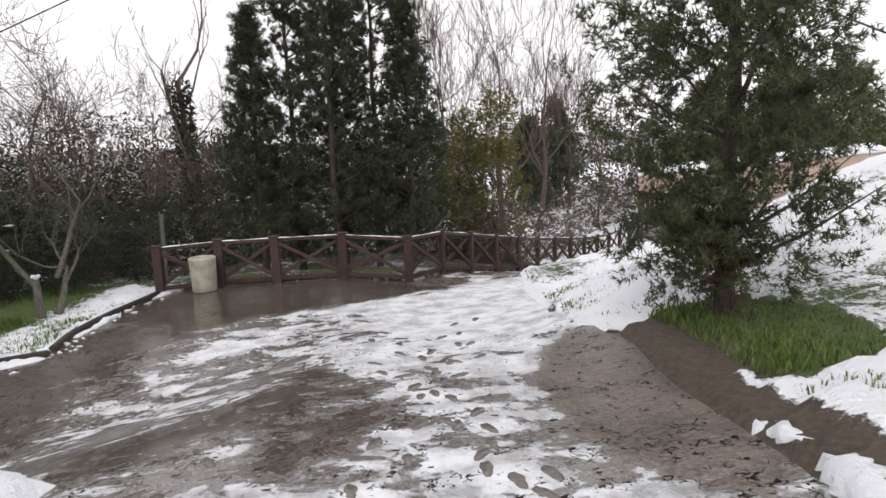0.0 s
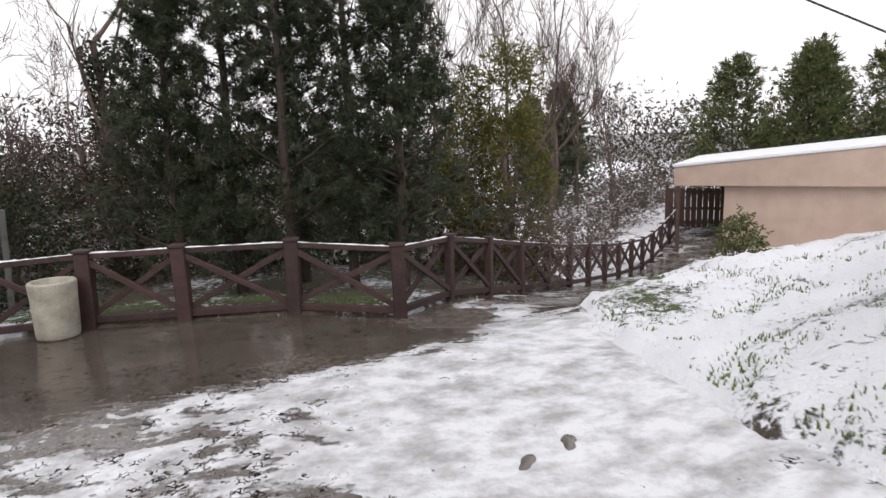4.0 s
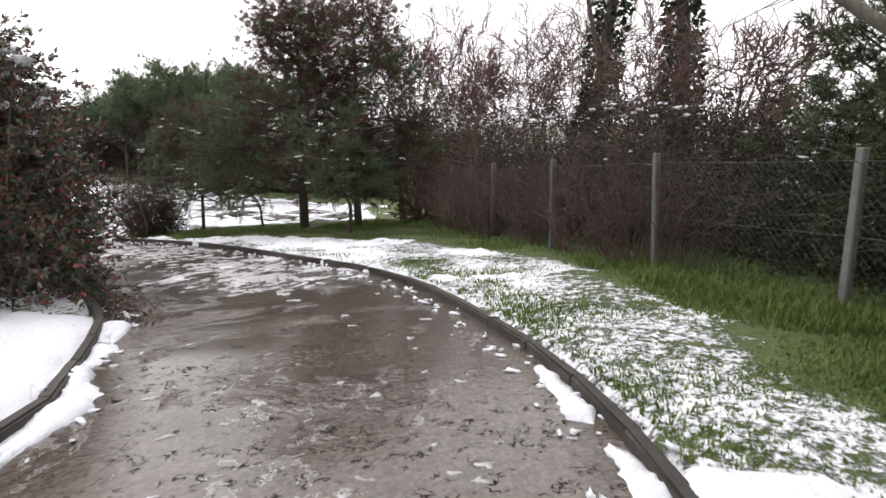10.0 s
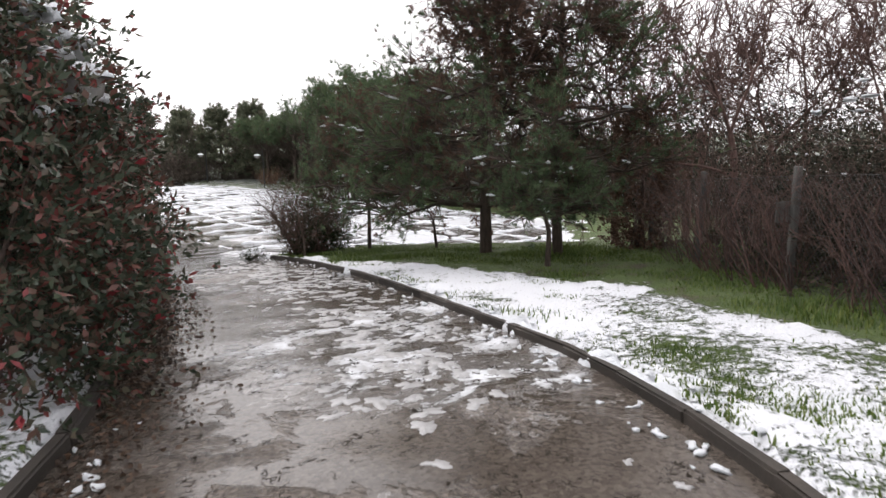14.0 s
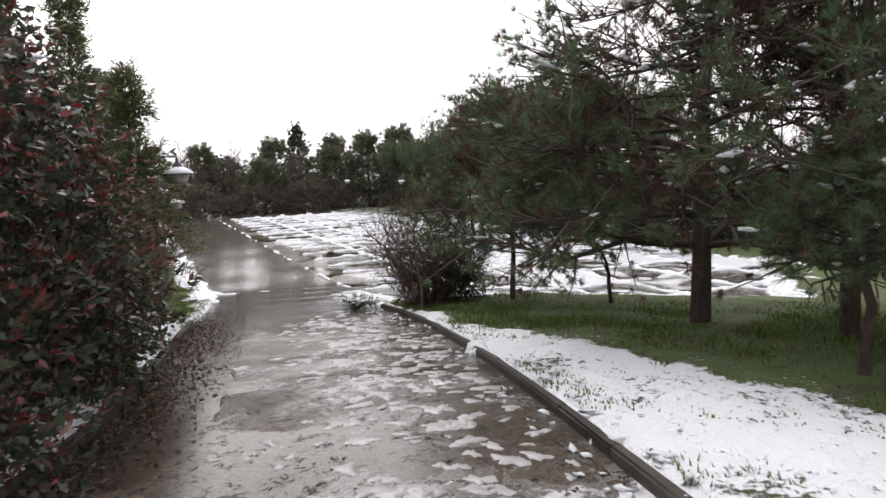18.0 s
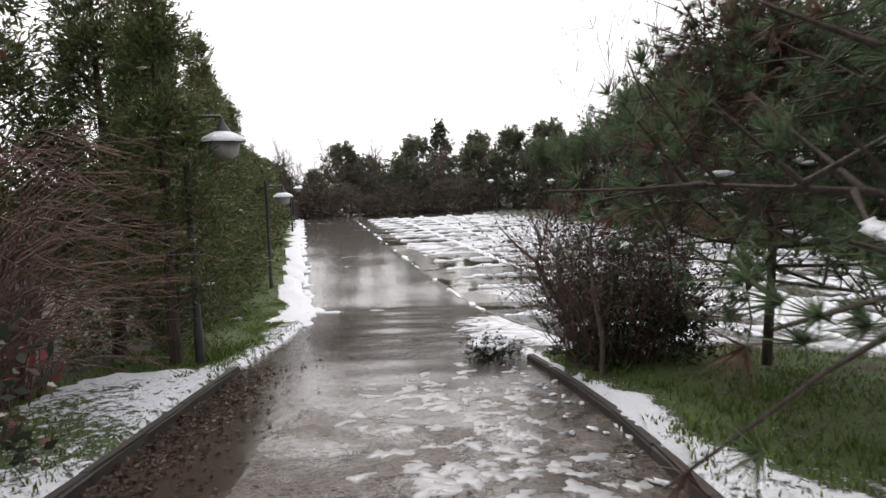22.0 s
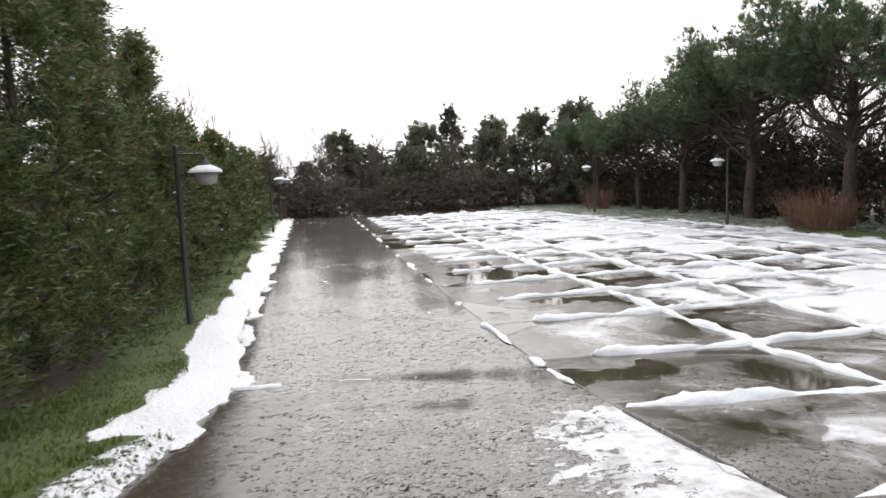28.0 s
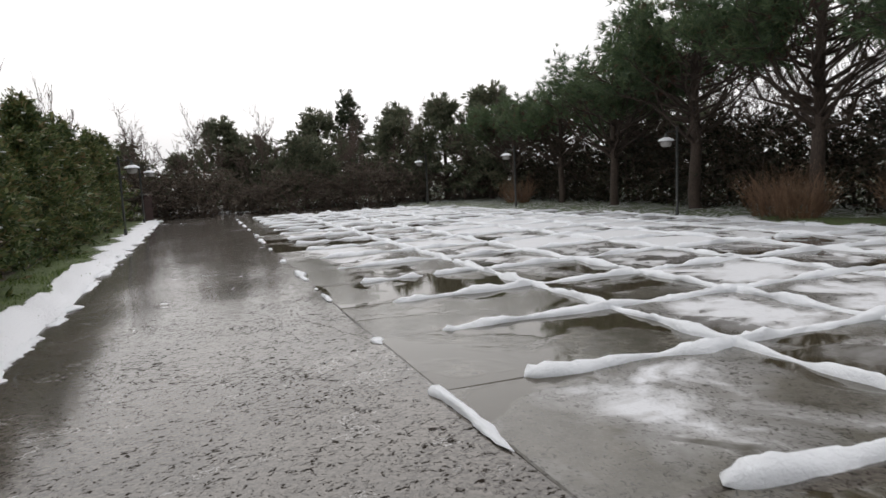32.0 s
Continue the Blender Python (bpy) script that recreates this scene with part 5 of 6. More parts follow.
def car_park():
    ob = thing("car_park", *lot_point(24, 30), None, "car park of wet concrete bays, joints outlined by ridges of snow", "car park", kind="structure")
    base = ob.matrix_world.inverted()
    turn = math.degrees(math.atan2(ALONG.y, ALONG.x))
    meshes = {}
    for c0, c1 in zip(COLS, COLS[1:]):
        w = round(c1 - c0 - .03, 3)
        if w not in meshes:
            meshes[w] = mesh_of(rounded_box(2.0, w, .08, .012), "bay_slab", M_SLAB)
        for a0, b0 in zip(ROWS_A, ROWS_A[1:]):
            x, y = lot_point((c0 + c1) / 2, (a0 + b0) / 2)
            if pave_dist(np.array([x]), np.array([y]))[0] > -.9 or (c0 < 20 and a0 < 12.5):
                continue
            o = part("bay_slab", meshes[w], parent=ob)
            fx = Vector((*lot_point((c0 + c1) / 2, b0), 0)) - Vector((*lot_point((c0 + c1) / 2, a0), 0))
            fy = Vector((*lot_point(c1, (a0 + b0) / 2), 0)) - Vector((*lot_point(c0, (a0 + b0) / 2), 0))
            fx.z = gz(x + fx.x / 2, y + fx.y / 2) - gz(x - fx.x / 2, y - fx.y / 2)
            fy.z = gz(x + fy.x / 2, y + fy.y / 2) - gz(x - fy.x / 2, y - fy.y / 2)
            u, v = fx.normalized(), -fy.normalized()
            lay = Matrix((u, v, u.cross(v))).transposed().to_4x4()
            lay.translation = (x, y, gz(x, y) - .025)
            o.matrix_local = base @ lay @ Matrix.Diagonal(((b0 - a0 - .03) / 2.0, 1, 1, 1))
    return ob


car_park()
ridges = []
for i, c in enumerate(COLS):
    a0 = (14, 13, 12, 12, 11, 10, 12)[i]
    ridges.append(([lot_point(c, a0), lot_point(c, 55)], .19 if i else .13, .06 if i else .03, -1.9 if i else .5))
for j, a in enumerate(ROWS_A):
    if a > 11:
        ridges.append(([lot_point((18.4 if a < 19 else 19.1) if a > 14 else 22.5, a), lot_point(31.9, a)], .24 if a < 19 else .19, .06, -1.9))
for k, (line, w, h, gap) in enumerate(ridges):
    tagged(new("snow_ridge", sweep_snow("snow_ridge", line, w, h, k + 1, gap, .012)), "ridge of snow along a joint of the car park", "snow", "snow ridges on the car park", "stuff")
for k, (line, w, h, gap) in enumerate([
        ([(p[0] - .06, p[1] + .06) for p in KERB_R[4:]], .2, .075, -.5), ([(p[0] - .1, p[1] + .14) for p in KERB_L[:5]], .14, .05, .1), ([(p[0] + .15, p[1] - .09) for p in KERB_R[:4]], .18, .05, -1.1), ([(2.02, 2.6), (2.06, 3.0), (2.03, 3.5), (2.02, 3.95)], .17, .07, -1.2), ([(p[0] + .16, p[1]) for p in KERB_CORNER], .15, .04, -.5),
        ([(-6.3, 5.7), (-6.35, 6.4), (-6.37, 7.15)], .13, .035, -1.9), ([(-6.38, 7.2), (-6.4, 7.9)], .08, .02, -.2), ([(p[0] - .06, p[1] + .05) for p in KERB_L[:5]], .3, .05, -1.6), (EDGE_L[1:], .2, .026, -.4), ([lot_point(14.9, 20.05), lot_point(15.9, 20.1), lot_point(16.9, 19.9)], .05, .012, .5), ([lot_point(14.7, 20.05), lot_point(15.3, 20.05)], .1, .025, -1.2)]):
    tagged(new("snow_bank", sweep_snow("snow_bank", line, w, h, 60 + k, gap, 0.0, .05, 1.0, .2)), "ragged strip of melting snow along the edge of the drive", "snow", "snow along the kerbs", "stuff")

# trees of the terrace
cedar = thuja("cedar", 3.05, 6.85, 6.4, 1.8, .45, 27000, M_CEDAR, 11, "broad dark green cedar with browned sprays on a grass mound", "terrace trees", (.085, .014), bole=.12, lumps=190, top=.72, foot=.3, fine=7, snow=24, rise=2.6)
rg_dry = np.random.default_rng(15)
part("dry_sprays", needles("dry_sprays", rg_dry.normal(0, 1, (420, 3)) * np.array([.16, .16, .22]) + np.array([0, 0, .62]), rg_dry.normal(0, 1, (420, 3)) - np.array([0, 0, .6]), .09, .012, M_PINE_DRY, rg_dry, 8, .7), parent=cedar, label="withered red-brown sprays round the foot of the stem")
for k, (x, y, h, r) in enumerate([(-4.45, 15.9, 6.4, 1.3), (-3.7, 16.6, 9.6, 1.6), (-2.6, 15.9, 10.0, 1.6), (-1.6, 16.5, 9.6, 1.6), (-.75, 16.1, 6.8, 1.25), (-2.7, 17.5, 9.5, 1.5)]):
    thuja("cypress", x, y, h, r, .75, 9500, M_THUJA, 20 + k, "tall dark cypress behind the wooden fence", "cypresses behind the fence", (.13, .018), bole=.1, lumps=130, top=.92, foot=.6, fine=6)
shrub("yellow_shrub", 1.6, 19.6, 5.2, .9, 9000, M_YELLOW, 31, "tall yellow-green evergreen behind the fence", "", (.14, .03), category="tree")
shrub("yellow_shrub", .7, 19.2, 4.4, .8, 7000, M_YELLOW, 32, "tall yellow-green evergreen behind the fence", "", (.14, .03), category="tree")
for k, (x, y, h, b) in enumerate([(-.3, 24, 13, .13), (2.6, 26.5, 13.5, .15), (4.6, 30, 12, .14), (7.2, 36, 10, .12), (-13, 20, 9.5, .11), (-11.3, 18.5, 8, .09), (-11.5, 27, 10, .11), (1.2, 29, 13, .13), (-16, 16, 7, .1), (-7, 19, 6, .08), (-5.5, 23, 8, .1), (9.5, 38, 9, .1), (-8.3, 16.2, 5, .07)]):
    bare_tree("bare_tree", x, y, h, b, 40 + k, "leafless winter tree in the thicket beyond the fence", "bare trees", 5, M_BARK_TWIG, .7 if x < -4 else .42, .2 if x < -4 else .4, (3, 4), thin=.009)
bare_tree("ivy_tree", -9.2, 25.0, 7.4, .17, 52, "leafless tree with an ivy-covered leaning trunk", "", 4, M_BARK_TWIG, .5, .5, ivy=.26, lean=(-.17, .1, 1), trunk_part=.86, thin=.009, shrink=.5, clad=1)
for k, (x, y, h, r) in enumerate([(4.6, 34, 5.0, 1.3), (6.6, 37, 5.8, 1.6), (15, 36.5, 6.8, 2.7), (18.5, 36, 7.2, 2.8), (22, 35, 7.2, 2.8), (26, 34, 7.2, 2.8), (30, 32, 7.0, 2.8), (20, 38, 7.6, 2.8)]):
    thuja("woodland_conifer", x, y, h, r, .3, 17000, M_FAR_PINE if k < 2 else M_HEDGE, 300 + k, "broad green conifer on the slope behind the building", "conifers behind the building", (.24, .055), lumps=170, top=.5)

# grass wedge: two light-barked trees, thicket behind the wire


def forked_tree():
    ob = thing("forked_tree", -9.95, 10.05, None, "light-barked leafless tree forking above head height", "tree")
    rg = np.random.default_rng(61)
    P = [np.array(p) for p in ((0, 0, -.1), (.01, .02, .5), (-.02, 0, 1.1), (.02, .03, 1.6), (.03, .02, 2.05))]
    part("trunk", tubes_mesh("trunk", [(P, [.1, .08, .072, .07, .078])], M_BARK_GREY, 8), parent=ob)
    for d, L, b in (((-.35, -.75, .62), 2.4, .055), ((.3, .45, 1.0), 1.9, .05), ((.75, .3, .5), 1.5, .038)):
        lines, tips = grow(rg, P[-1] - np.array([0, 0, .06]), d, L, b, 5, (3, 4), .65, .15, .09, .72, 6, None, None, .6)
        part("bough", tubes_mesh("bough", lines[:1], M_BARK_GREY, 7), parent=ob)
        tagged(part("branchwork", tubes_mesh("branchwork", lines[1:], M_BARK_GREY, 4), parent=ob), kind="stuff")
        tagged(part("snow_load", tubes_mesh("snow_load", bough_snow(lines, 10, rg, .022), M_SNOW, 6), parent=ob, label="snow on the boughs"), kind="stuff")
    return ob


forked_tree()


def stump_tree():
    ob = thing("leaning_tree", -7.2, 11.4, None, "light-barked tree, one stem cut short, boughs leaning outward", "tree")
    rg = np.random.default_rng(64)
    # cut stem with a long bough, and a forked stem beside it
    part("stump", tubes_mesh("stump", [([np.array(p) for p in ((-.08, -.1, -.1), (-.1, -.12, .4), (-.09, -.14, .8), (-.09, -.14, .82))], [.08, .066, .062, .02])], M_BARK_GREY, 7), parent=ob)
    part("snow_cap", snow_caps("snow_cap", [np.array((-.09, -.14, .84))], .06, rg), parent=ob, label="snow on the cut stem")
    for s, d, L, b, dep in (((-.1, -.13, .66), (-.62, -.45, .8), 2.3, .05, 4), ((.05, .05, -.1), (.1, .25, 1), 1.05, .075, 5), ((.1, .18, .75), (.22, .55, .9), 1.5, .055, 4)):
        lines, tips = grow(rg, s, d, L, b, dep, (3, 4), .65, .15, .08, .72, 6, None, None, .7)
        part("bough", tubes_mesh("bough", lines[:1], M_BARK_GREY, 7), parent=ob)
        tagged(part("branchwork", tubes_mesh("branchwork", lines[1:], M_BARK_GREY, 4), parent=ob), kind="stuff")
    return ob


stump_tree()
for k, (x, y, h, r) in enumerate([(-11.6, 12.2, 6.3, 1.5), (-10.0, 13.0, 5.6, 1.3), (-13.3, 10.9, 5.6, 1.4), (-15.0, 12.0, 5.2, 1.3), (-12.4, 13.4, 7.0, 1.5), (-14.2, 13.2, 7.0, 1.5)]):
    thuja("dark_conifer", x, y, h, r, .2, 9000 if k < 4 else 5000, M_CEDAR, 70 + k, "dense dark conifer behind the wire fence", "conifers behind the wire", (.12, .017), snow=20, fine=6)
rng = random.Random(12)
for k in range(15):
    t = k / 14
    x, y = -6.8 - 13.5 * t + rng.uniform(-.3, .3), 15.3 - 10.2 * t + rng.uniform(-.3, .3)
    shrub("thicket", x, y, rng.uniform(1.5, 2.1), 1.15, 10000, M_IVY if k < 8 else M_SCRUB, 90 + k, "dark evergreen thicket behind the wire fence", "thicket behind the wire", (.065, .03), snow=5, whips=24, clot=.024)
for k in range(16):
    x, y = -14 + k * 1.75 + rng.uniform(-.4, .4), 18.7 + rng.uniform(-1.0, 1.0)
    if -5.5 < x < .5:
        y += 2
    if x > 2:
        y += 2.6 + (x - 2) * 1.67
    shrub("thicket", x, y, rng.uniform(1.9, 2.9) * (.75 if x > 1 else 1), 1.5, 4500 if x > 1 else 10000, M_FAR_SCRUB if x > 1 else (M_IVY if x > -6 else M_SCRUB), 120 + k, "winter thicket beyond the wooden fence, dusted with snow", "thicket beyond the fence", (.075, .034), snow=16, whips=60, clot=.026)
for k in range(11):
    t = k / 10
    x, y = -13.4 - 6.6 * t, 8.7 - 5.0 * t
    twig_bush("dry_vines", x + rng.uniform(-.15, .15), y + rng.uniform(-.1, .2), 1.7, .95, 34, 150 + k, "reddish-brown dry vines hanging on the wire fence", "dry vines", M_BARK_RED if k % 2 else M_VINE, 2, .011)

# pines beside the drive
pine("pine", -20.85, -.8, 6.4, 3.4, 1.0, 171, "broad pine with snow on its boughs and withered inner needles", "pines beside the drive", 7600, .14, .55, 120, (.125, .0085), 28, twigs=18)
pine("pine", -20.55, 1.0, 6.4, 2.9, 1.5, 172, "pine with many withered needles beside the drive", "pines beside the drive", 4300, .11, .6, 50, (.14, .01), 16, twigs=11)
pine("pine", -18.86, 1.54, 2.2, 1.1, 1.0, 173, "small pine with a forked stem and a low flat crown", "pines beside the drive", 1700, .06, .1, 16, (.12, .007), 18)
pine("pine", -21.9, -4.95, 3.9, 2.7, 1.1, 174, "young pine with a slim dark stem and snow-laden boughs", "pines beside the drive", 5000, .06, .3, 120, (.115, .0075), 30, twigs=14)
bare_tree("sapling", -22.2, -3.0, 3.2, .045, 176, "slim leafless sapling on the grass", "", 4, M_BARK_DARK, .5, .2)
twig_bush("dark_bush", -20.95, -6.2, 1.95, 1.05, 230, 177, "tangled dark bush at the end of the kerb", "", M_BARK_RED, 2, .009, leaf=3600, upright=1.0)
shrub("dark_evergreen", -21.2, -6.2, 1.15, .85, 8000, M_IVY, 402, "low dark evergreen bush beneath the young pine", "", (.06, .03), snow=8)
shrub("snowy_plant", -20.12, -7.5, .16, .34, 900, M_IVY, 403, "low dark-leaved plant weighed down by wet snow at the kerb end", "", (.045, .022), snow=60, stems=10, clot=.034)
bare_tree("leaning_sapling", -21.5, -7.2, 2.1, .05, 404, "dark leaning cut-off stem with fine twigs in the bush", "", 3, M_BARK_DARK, .6, .3, lean=(.6, -.33, 1.33), trunk_part=.72, shrink=.4)
bare_tree("bare_sapling", -20.2, -5.6, 4.2, .03, 178, "thin leafless sapling beside the kerb", "", 4, M_BARK_TWIG, .4, .3, trunk_part=.4)
shrub("ivy_stump", -22.1, 2.1, 3.1, .7, 8000, M_PINE_DRY, 179, "column of withered brown ivy", "", (.08, .04))
for k, (x, y, h) in enumerate([(-24.5, 4.0, 6.5), (-22.8, 6.3, 7), (-26.5, 2.0, 6.5), (-19.6, 8.0, 5.5), (-17.2, 9.4, 5), (-28, 5, 7.5), (-25.5, 6.5, 7), (-30, 1.5, 7), (-23.2, 1.3, 7), (-21.9, 3.9, 6.6)]):
    bare_tree("bare_tree", x, y, h, .1, 180 + k, "dense leafless tree with brownish twigs", "bare trees", 5, M_BARK_RED, .6, .15, (3, 5), trunk_part=.36, thin=.011)
for k, (x, y) in enumerate([(-21.4, 6.7), (-20.2, 8.8)]):
    bare_tree("ivy_tree", x, y, 9, .2, 190 + k, "tall leafless tree with an ivy-covered trunk", "ivy trees", 4, M_BARK_TWIG, .35, .5, ivy=.26, trunk_part=.75, thin=.009, clad=1)
for k, (x, y, h) in enumerate([(-23.5, 3.2, 3.4), (-25.3, 4.4, 3.2), (-20.8, 6.0, 2.8), (-18.6, 7.6, 2.6), (-16.6, 9.0, 2.6)]):
    shrub("thicket", x, y, h, 1.5, 7000, M_SCRUB, 310 + k, "dark brownish thicket with clots of snow", "thicket behind the wire", (.06, .026), snow=12, whips=80)

# left side: shrubs, then the long hedge
pine("pine", -11.5, -2.5, 6.6, 2.5, 2.7, 175, "pine rising behind the glossy shrubs", "pines beside the drive", 2600, .1, .3, 20, (.15, .013), 12)
for k, (x, y, h, r, sn) in enumerate([(-10.85, .55, 3.2, 1.25, 14), (-11.75, -.6, 3.4, 1.2, 10), (-12.75, -2.0, 3.4, 1.15, 8), (-13.7, -3.45, 3.3, 1.1, 8), (-14.25, -4.6, 2.8, 1.0, 6)]):
    shrub("photinia", x, y, h, r, 16000, M_PHOTINIA, 201 + k, "glossy dark evergreen shrub with reddish leaves and bits of snow", "photinias", (.085, .04), snow=sn + 8, clot=.13 if k < 2 else .085)
for k, (x, y) in enumerate([(-14.75, -6.7), (-15.0, -8.2)]):
    whip_bush(x, y, 2.4, 95, 206 + k)
HEDGE_LABEL = "dense green hedge thuja, browned in places, specked with snow"
hedge = thuja("hedge_thuja", -16.15, -10.6, 6.1, 1.15, .12, 19000, M_HEDGE, 211, HEDGE_LABEL, "hedge along the car park", (.13, .025), snow=26, lumps=85, foot=.9, top=.85)
hedge_b = thuja("hedge_thuja", -14.9, -10.0, 5.7, 1.2, .12, 19000, M_HEDGE, 212, HEDGE_LABEL, "hedge along the car park", (.13, .025), snow=30, lumps=85, foot=.9, top=.75)
hedge_c = thuja("hedge_thuja", *lot_point(12.5, 31), 4.1, 1.2, .12, 8500, M_HEDGE, 213, HEDGE_LABEL, "hedge along the car park", (.17, .05), snow=30, lumps=130, foot=.95)
for x, y, s in ((-16.7, -9.4, .85), (-13.6, -9.4, .95), (-12.6, -8.2, .9)):
    o = copy_thing(hedge_b, pose(x, y, gz(x, y), 0, 0, 40 * x))
    o.scale = (s, s, s * .95)
for k in range(27):
    a = 16.9 + 1.42 * k + rng.uniform(-.2, .2)
    x, y = lot_point(12.3 + rng.uniform(-.2, .15), a)
    o = copy_thing(hedge_c if a > 29 else (hedge if k % 2 else hedge_b), pose(x, y, gz(x, y), 0, 0, rng.uniform(0, 360)))
    s = rng.uniform(.8, 1.0) if a < 29 else rng.uniform(.76, 1.14)
    o.scale = (s * 1.08, s * 1.08, s * rng.uniform(.8, 1.08))
for k, (x, y, h) in enumerate([(-19.5, -25, 7), (-22.5, -34, 8), (-26, -46, 7)]):
    bare_tree("bare_tree", x, y, h, .1, 330 + k, "leafless tree behind the hedge", "bare trees", 5, M_BARK_TWIG, .4, .4, (3, 4), thin=.01)

# right side and far end of the car park: umbrella pines
up_a = pine("umbrella_pine", *lot_point(34.4, 32.2), 8.9, 4.1, 2.5, 221, "tall umbrella pine beside the car park", "umbrella pines", 5200, .24, .12, 0, (.3, .036), 9, True)
up_b = pine("umbrella_pine", *lot_point(34.3, 37.3), 8.3, 3.9, 2.4, 222, "tall umbrella pine beside the car park", "umbrella pines", 5200, .24, .12, 0, (.3, .036), 9, True)
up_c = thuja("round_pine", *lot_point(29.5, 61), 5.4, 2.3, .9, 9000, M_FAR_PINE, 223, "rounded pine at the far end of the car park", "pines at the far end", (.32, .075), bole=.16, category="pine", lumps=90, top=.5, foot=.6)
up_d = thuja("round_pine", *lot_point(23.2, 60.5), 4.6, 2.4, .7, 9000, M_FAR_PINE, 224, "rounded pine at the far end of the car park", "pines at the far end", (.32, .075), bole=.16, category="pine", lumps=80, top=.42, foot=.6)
for k, (c, a, s) in enumerate([(34.9, 27, .95), (34.2, 42.3, .82), (34.3, 47, .76), (33.9, 51.5, .7)]):
    x, y = lot_point(c, a)
    o = copy_thing(up_a if k % 2 else up_b, pose(x, y, gz(x, y), 0, 0, k * 67))
    o.scale = (s, s, s)
for k, (c, a, s) in enumerate([(24.8, 64, 1.15), (21.6, 62, .72), (18.2, 63.5, 1.05), (15.4, 61.5, .66), (12.0, 60, .95), (32.5, 59, 1.2), (34.5, 56, 1.25), (27.2, 62.5, .7), (39, 46, 1.3), (30.8, 64, 1.2), (20, 65, 1.1)]):
    x, y = lot_point(c, a)
    o = copy_thing(up_d if k % 3 == 1 else up_c, pose(x, y, gz(x, y), 0, 0, k * 83))
    o.scale = (s * 1.1, s * 1.1, s)
thuja("fir", *lot_point(27.6, 66.5), 8.0, 2.2, .4, 9000, M_THUJA, 231, "pointed dark fir at the far end of the car park", "", (.28, .09))
scrub_a = shrub("undergrowth", *lot_point(36, 20), 2.8, 1.8, 5500, M_SCRUB, 241, "dark undergrowth beneath the pines", "undergrowth", (.14, .07), whips=40)
for k in range(24):
    x, y = lot_point(36.6 + rng.uniform(-.8, .8), 12 + 2.0 * k)
    o = copy_thing(scrub_a, pose(x, y, gz(x, y), 0, 0, rng.uniform(0, 360)))
    s = rng.uniform(.85, 1.3)
    o.scale = (s, s, s)
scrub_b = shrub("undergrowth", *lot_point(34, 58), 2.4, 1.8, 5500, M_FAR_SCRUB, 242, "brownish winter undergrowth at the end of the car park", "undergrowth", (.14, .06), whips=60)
for k in range(11):
    x, y = lot_point(10 + 2.4 * k, 58.5 + rng.uniform(-.9, .9))
    o = copy_thing(scrub_b, pose(x, y, gz(x, y), 0, 0, rng.uniform(0, 360)))
    s = rng.uniform(.6, 1.05)
    o.scale = (s * 1.4, s * 1.4, s)
twig_a = bare_tree("bare_tree", *lot_point(38.5, 29), 6, .09, 340, "leafless tree among the pines", "bare trees", 5, M_BARK_TWIG, .55, .25, (3, 4), trunk_part=.36, thin=.011)
for k, (c, a) in enumerate([(38, 19), (37.5, 24), (37, 21.5), (37.8, 27), (36.8, 31), (37.2, 33), (37.6, 37.5), (36.9, 42.5), (37.5, 48), (37.5, 35), (38.5, 40), (37, 45), (36.5, 50), (30.5, 59.5), (33, 57), (26, 60), (20.3, 60.5), (16.8, 60), (13.6, 59), (34.5, 54)]):
    x, y = lot_point(c, a)
    copy_thing(twig_a, pose(x, y, gz(x, y), 0, 0, k * 50))
for k, (c, a) in enumerate([(33.0, 31.6), (33.2, 32.7), (33.6, 28.6), (33.0, 49.5)]):
    twig_bush("brown_bush", *lot_point(c, a), 1.75, 1.2, 170, 250 + k, "round bush of dry brown stems", "brown bushes", M_BROWN, 1, .011)


def far_woods():
    """Distant woods that close the view beyond the nearer trees."""
    rg = np.random.default_rng(77)
    at, way = [], []
    for x0, y0, x1, y1, n, h in [(-34, 34, 2, 46, 9000, 6), (-34, 34, -60, 5, 8000, 6), (2, 46, 45, 48, 7000, 7), (-60, 5, -60, -40, 6000, 6), (-60, -64, -20, -79, 5000, 2.2), (-14, -20, -20, -60, 4000, 4), (45, 48, 60, 0, 4000, 7)]:
        n = int(n * 2.4)
        t = rg.uniform(0, 1, n)
        x, y = x0 + (x1 - x0) * t + rg.normal(0, 1.4, n), y0 + (y1 - y0) * t + rg.normal(0, 1.4, n)
        top = h * (.6 + .4 * np.abs(np.sin(t * 23 + x0))) * (.85 + .15 * np.sin(t * 61))
        z = rg.uniform(0, 1, n) ** .8 * top
        at.append(np.stack([x, y, height(x, y) - .02 * (np.hypot(x, y) - 60).clip(0, 400) + z], 1))
        way.append(rg.standard_normal((n, 3)) + np.array([0, 0, .6]))
    me = leaves("far_woods", np.concatenate(at), np.concatenate(way), .34, .11, M_SCRUB, rg)
    return tagged(new("far_woods", me), "distant winter woods, dull green and brown", "woods", kind="stuff")


far_woods()

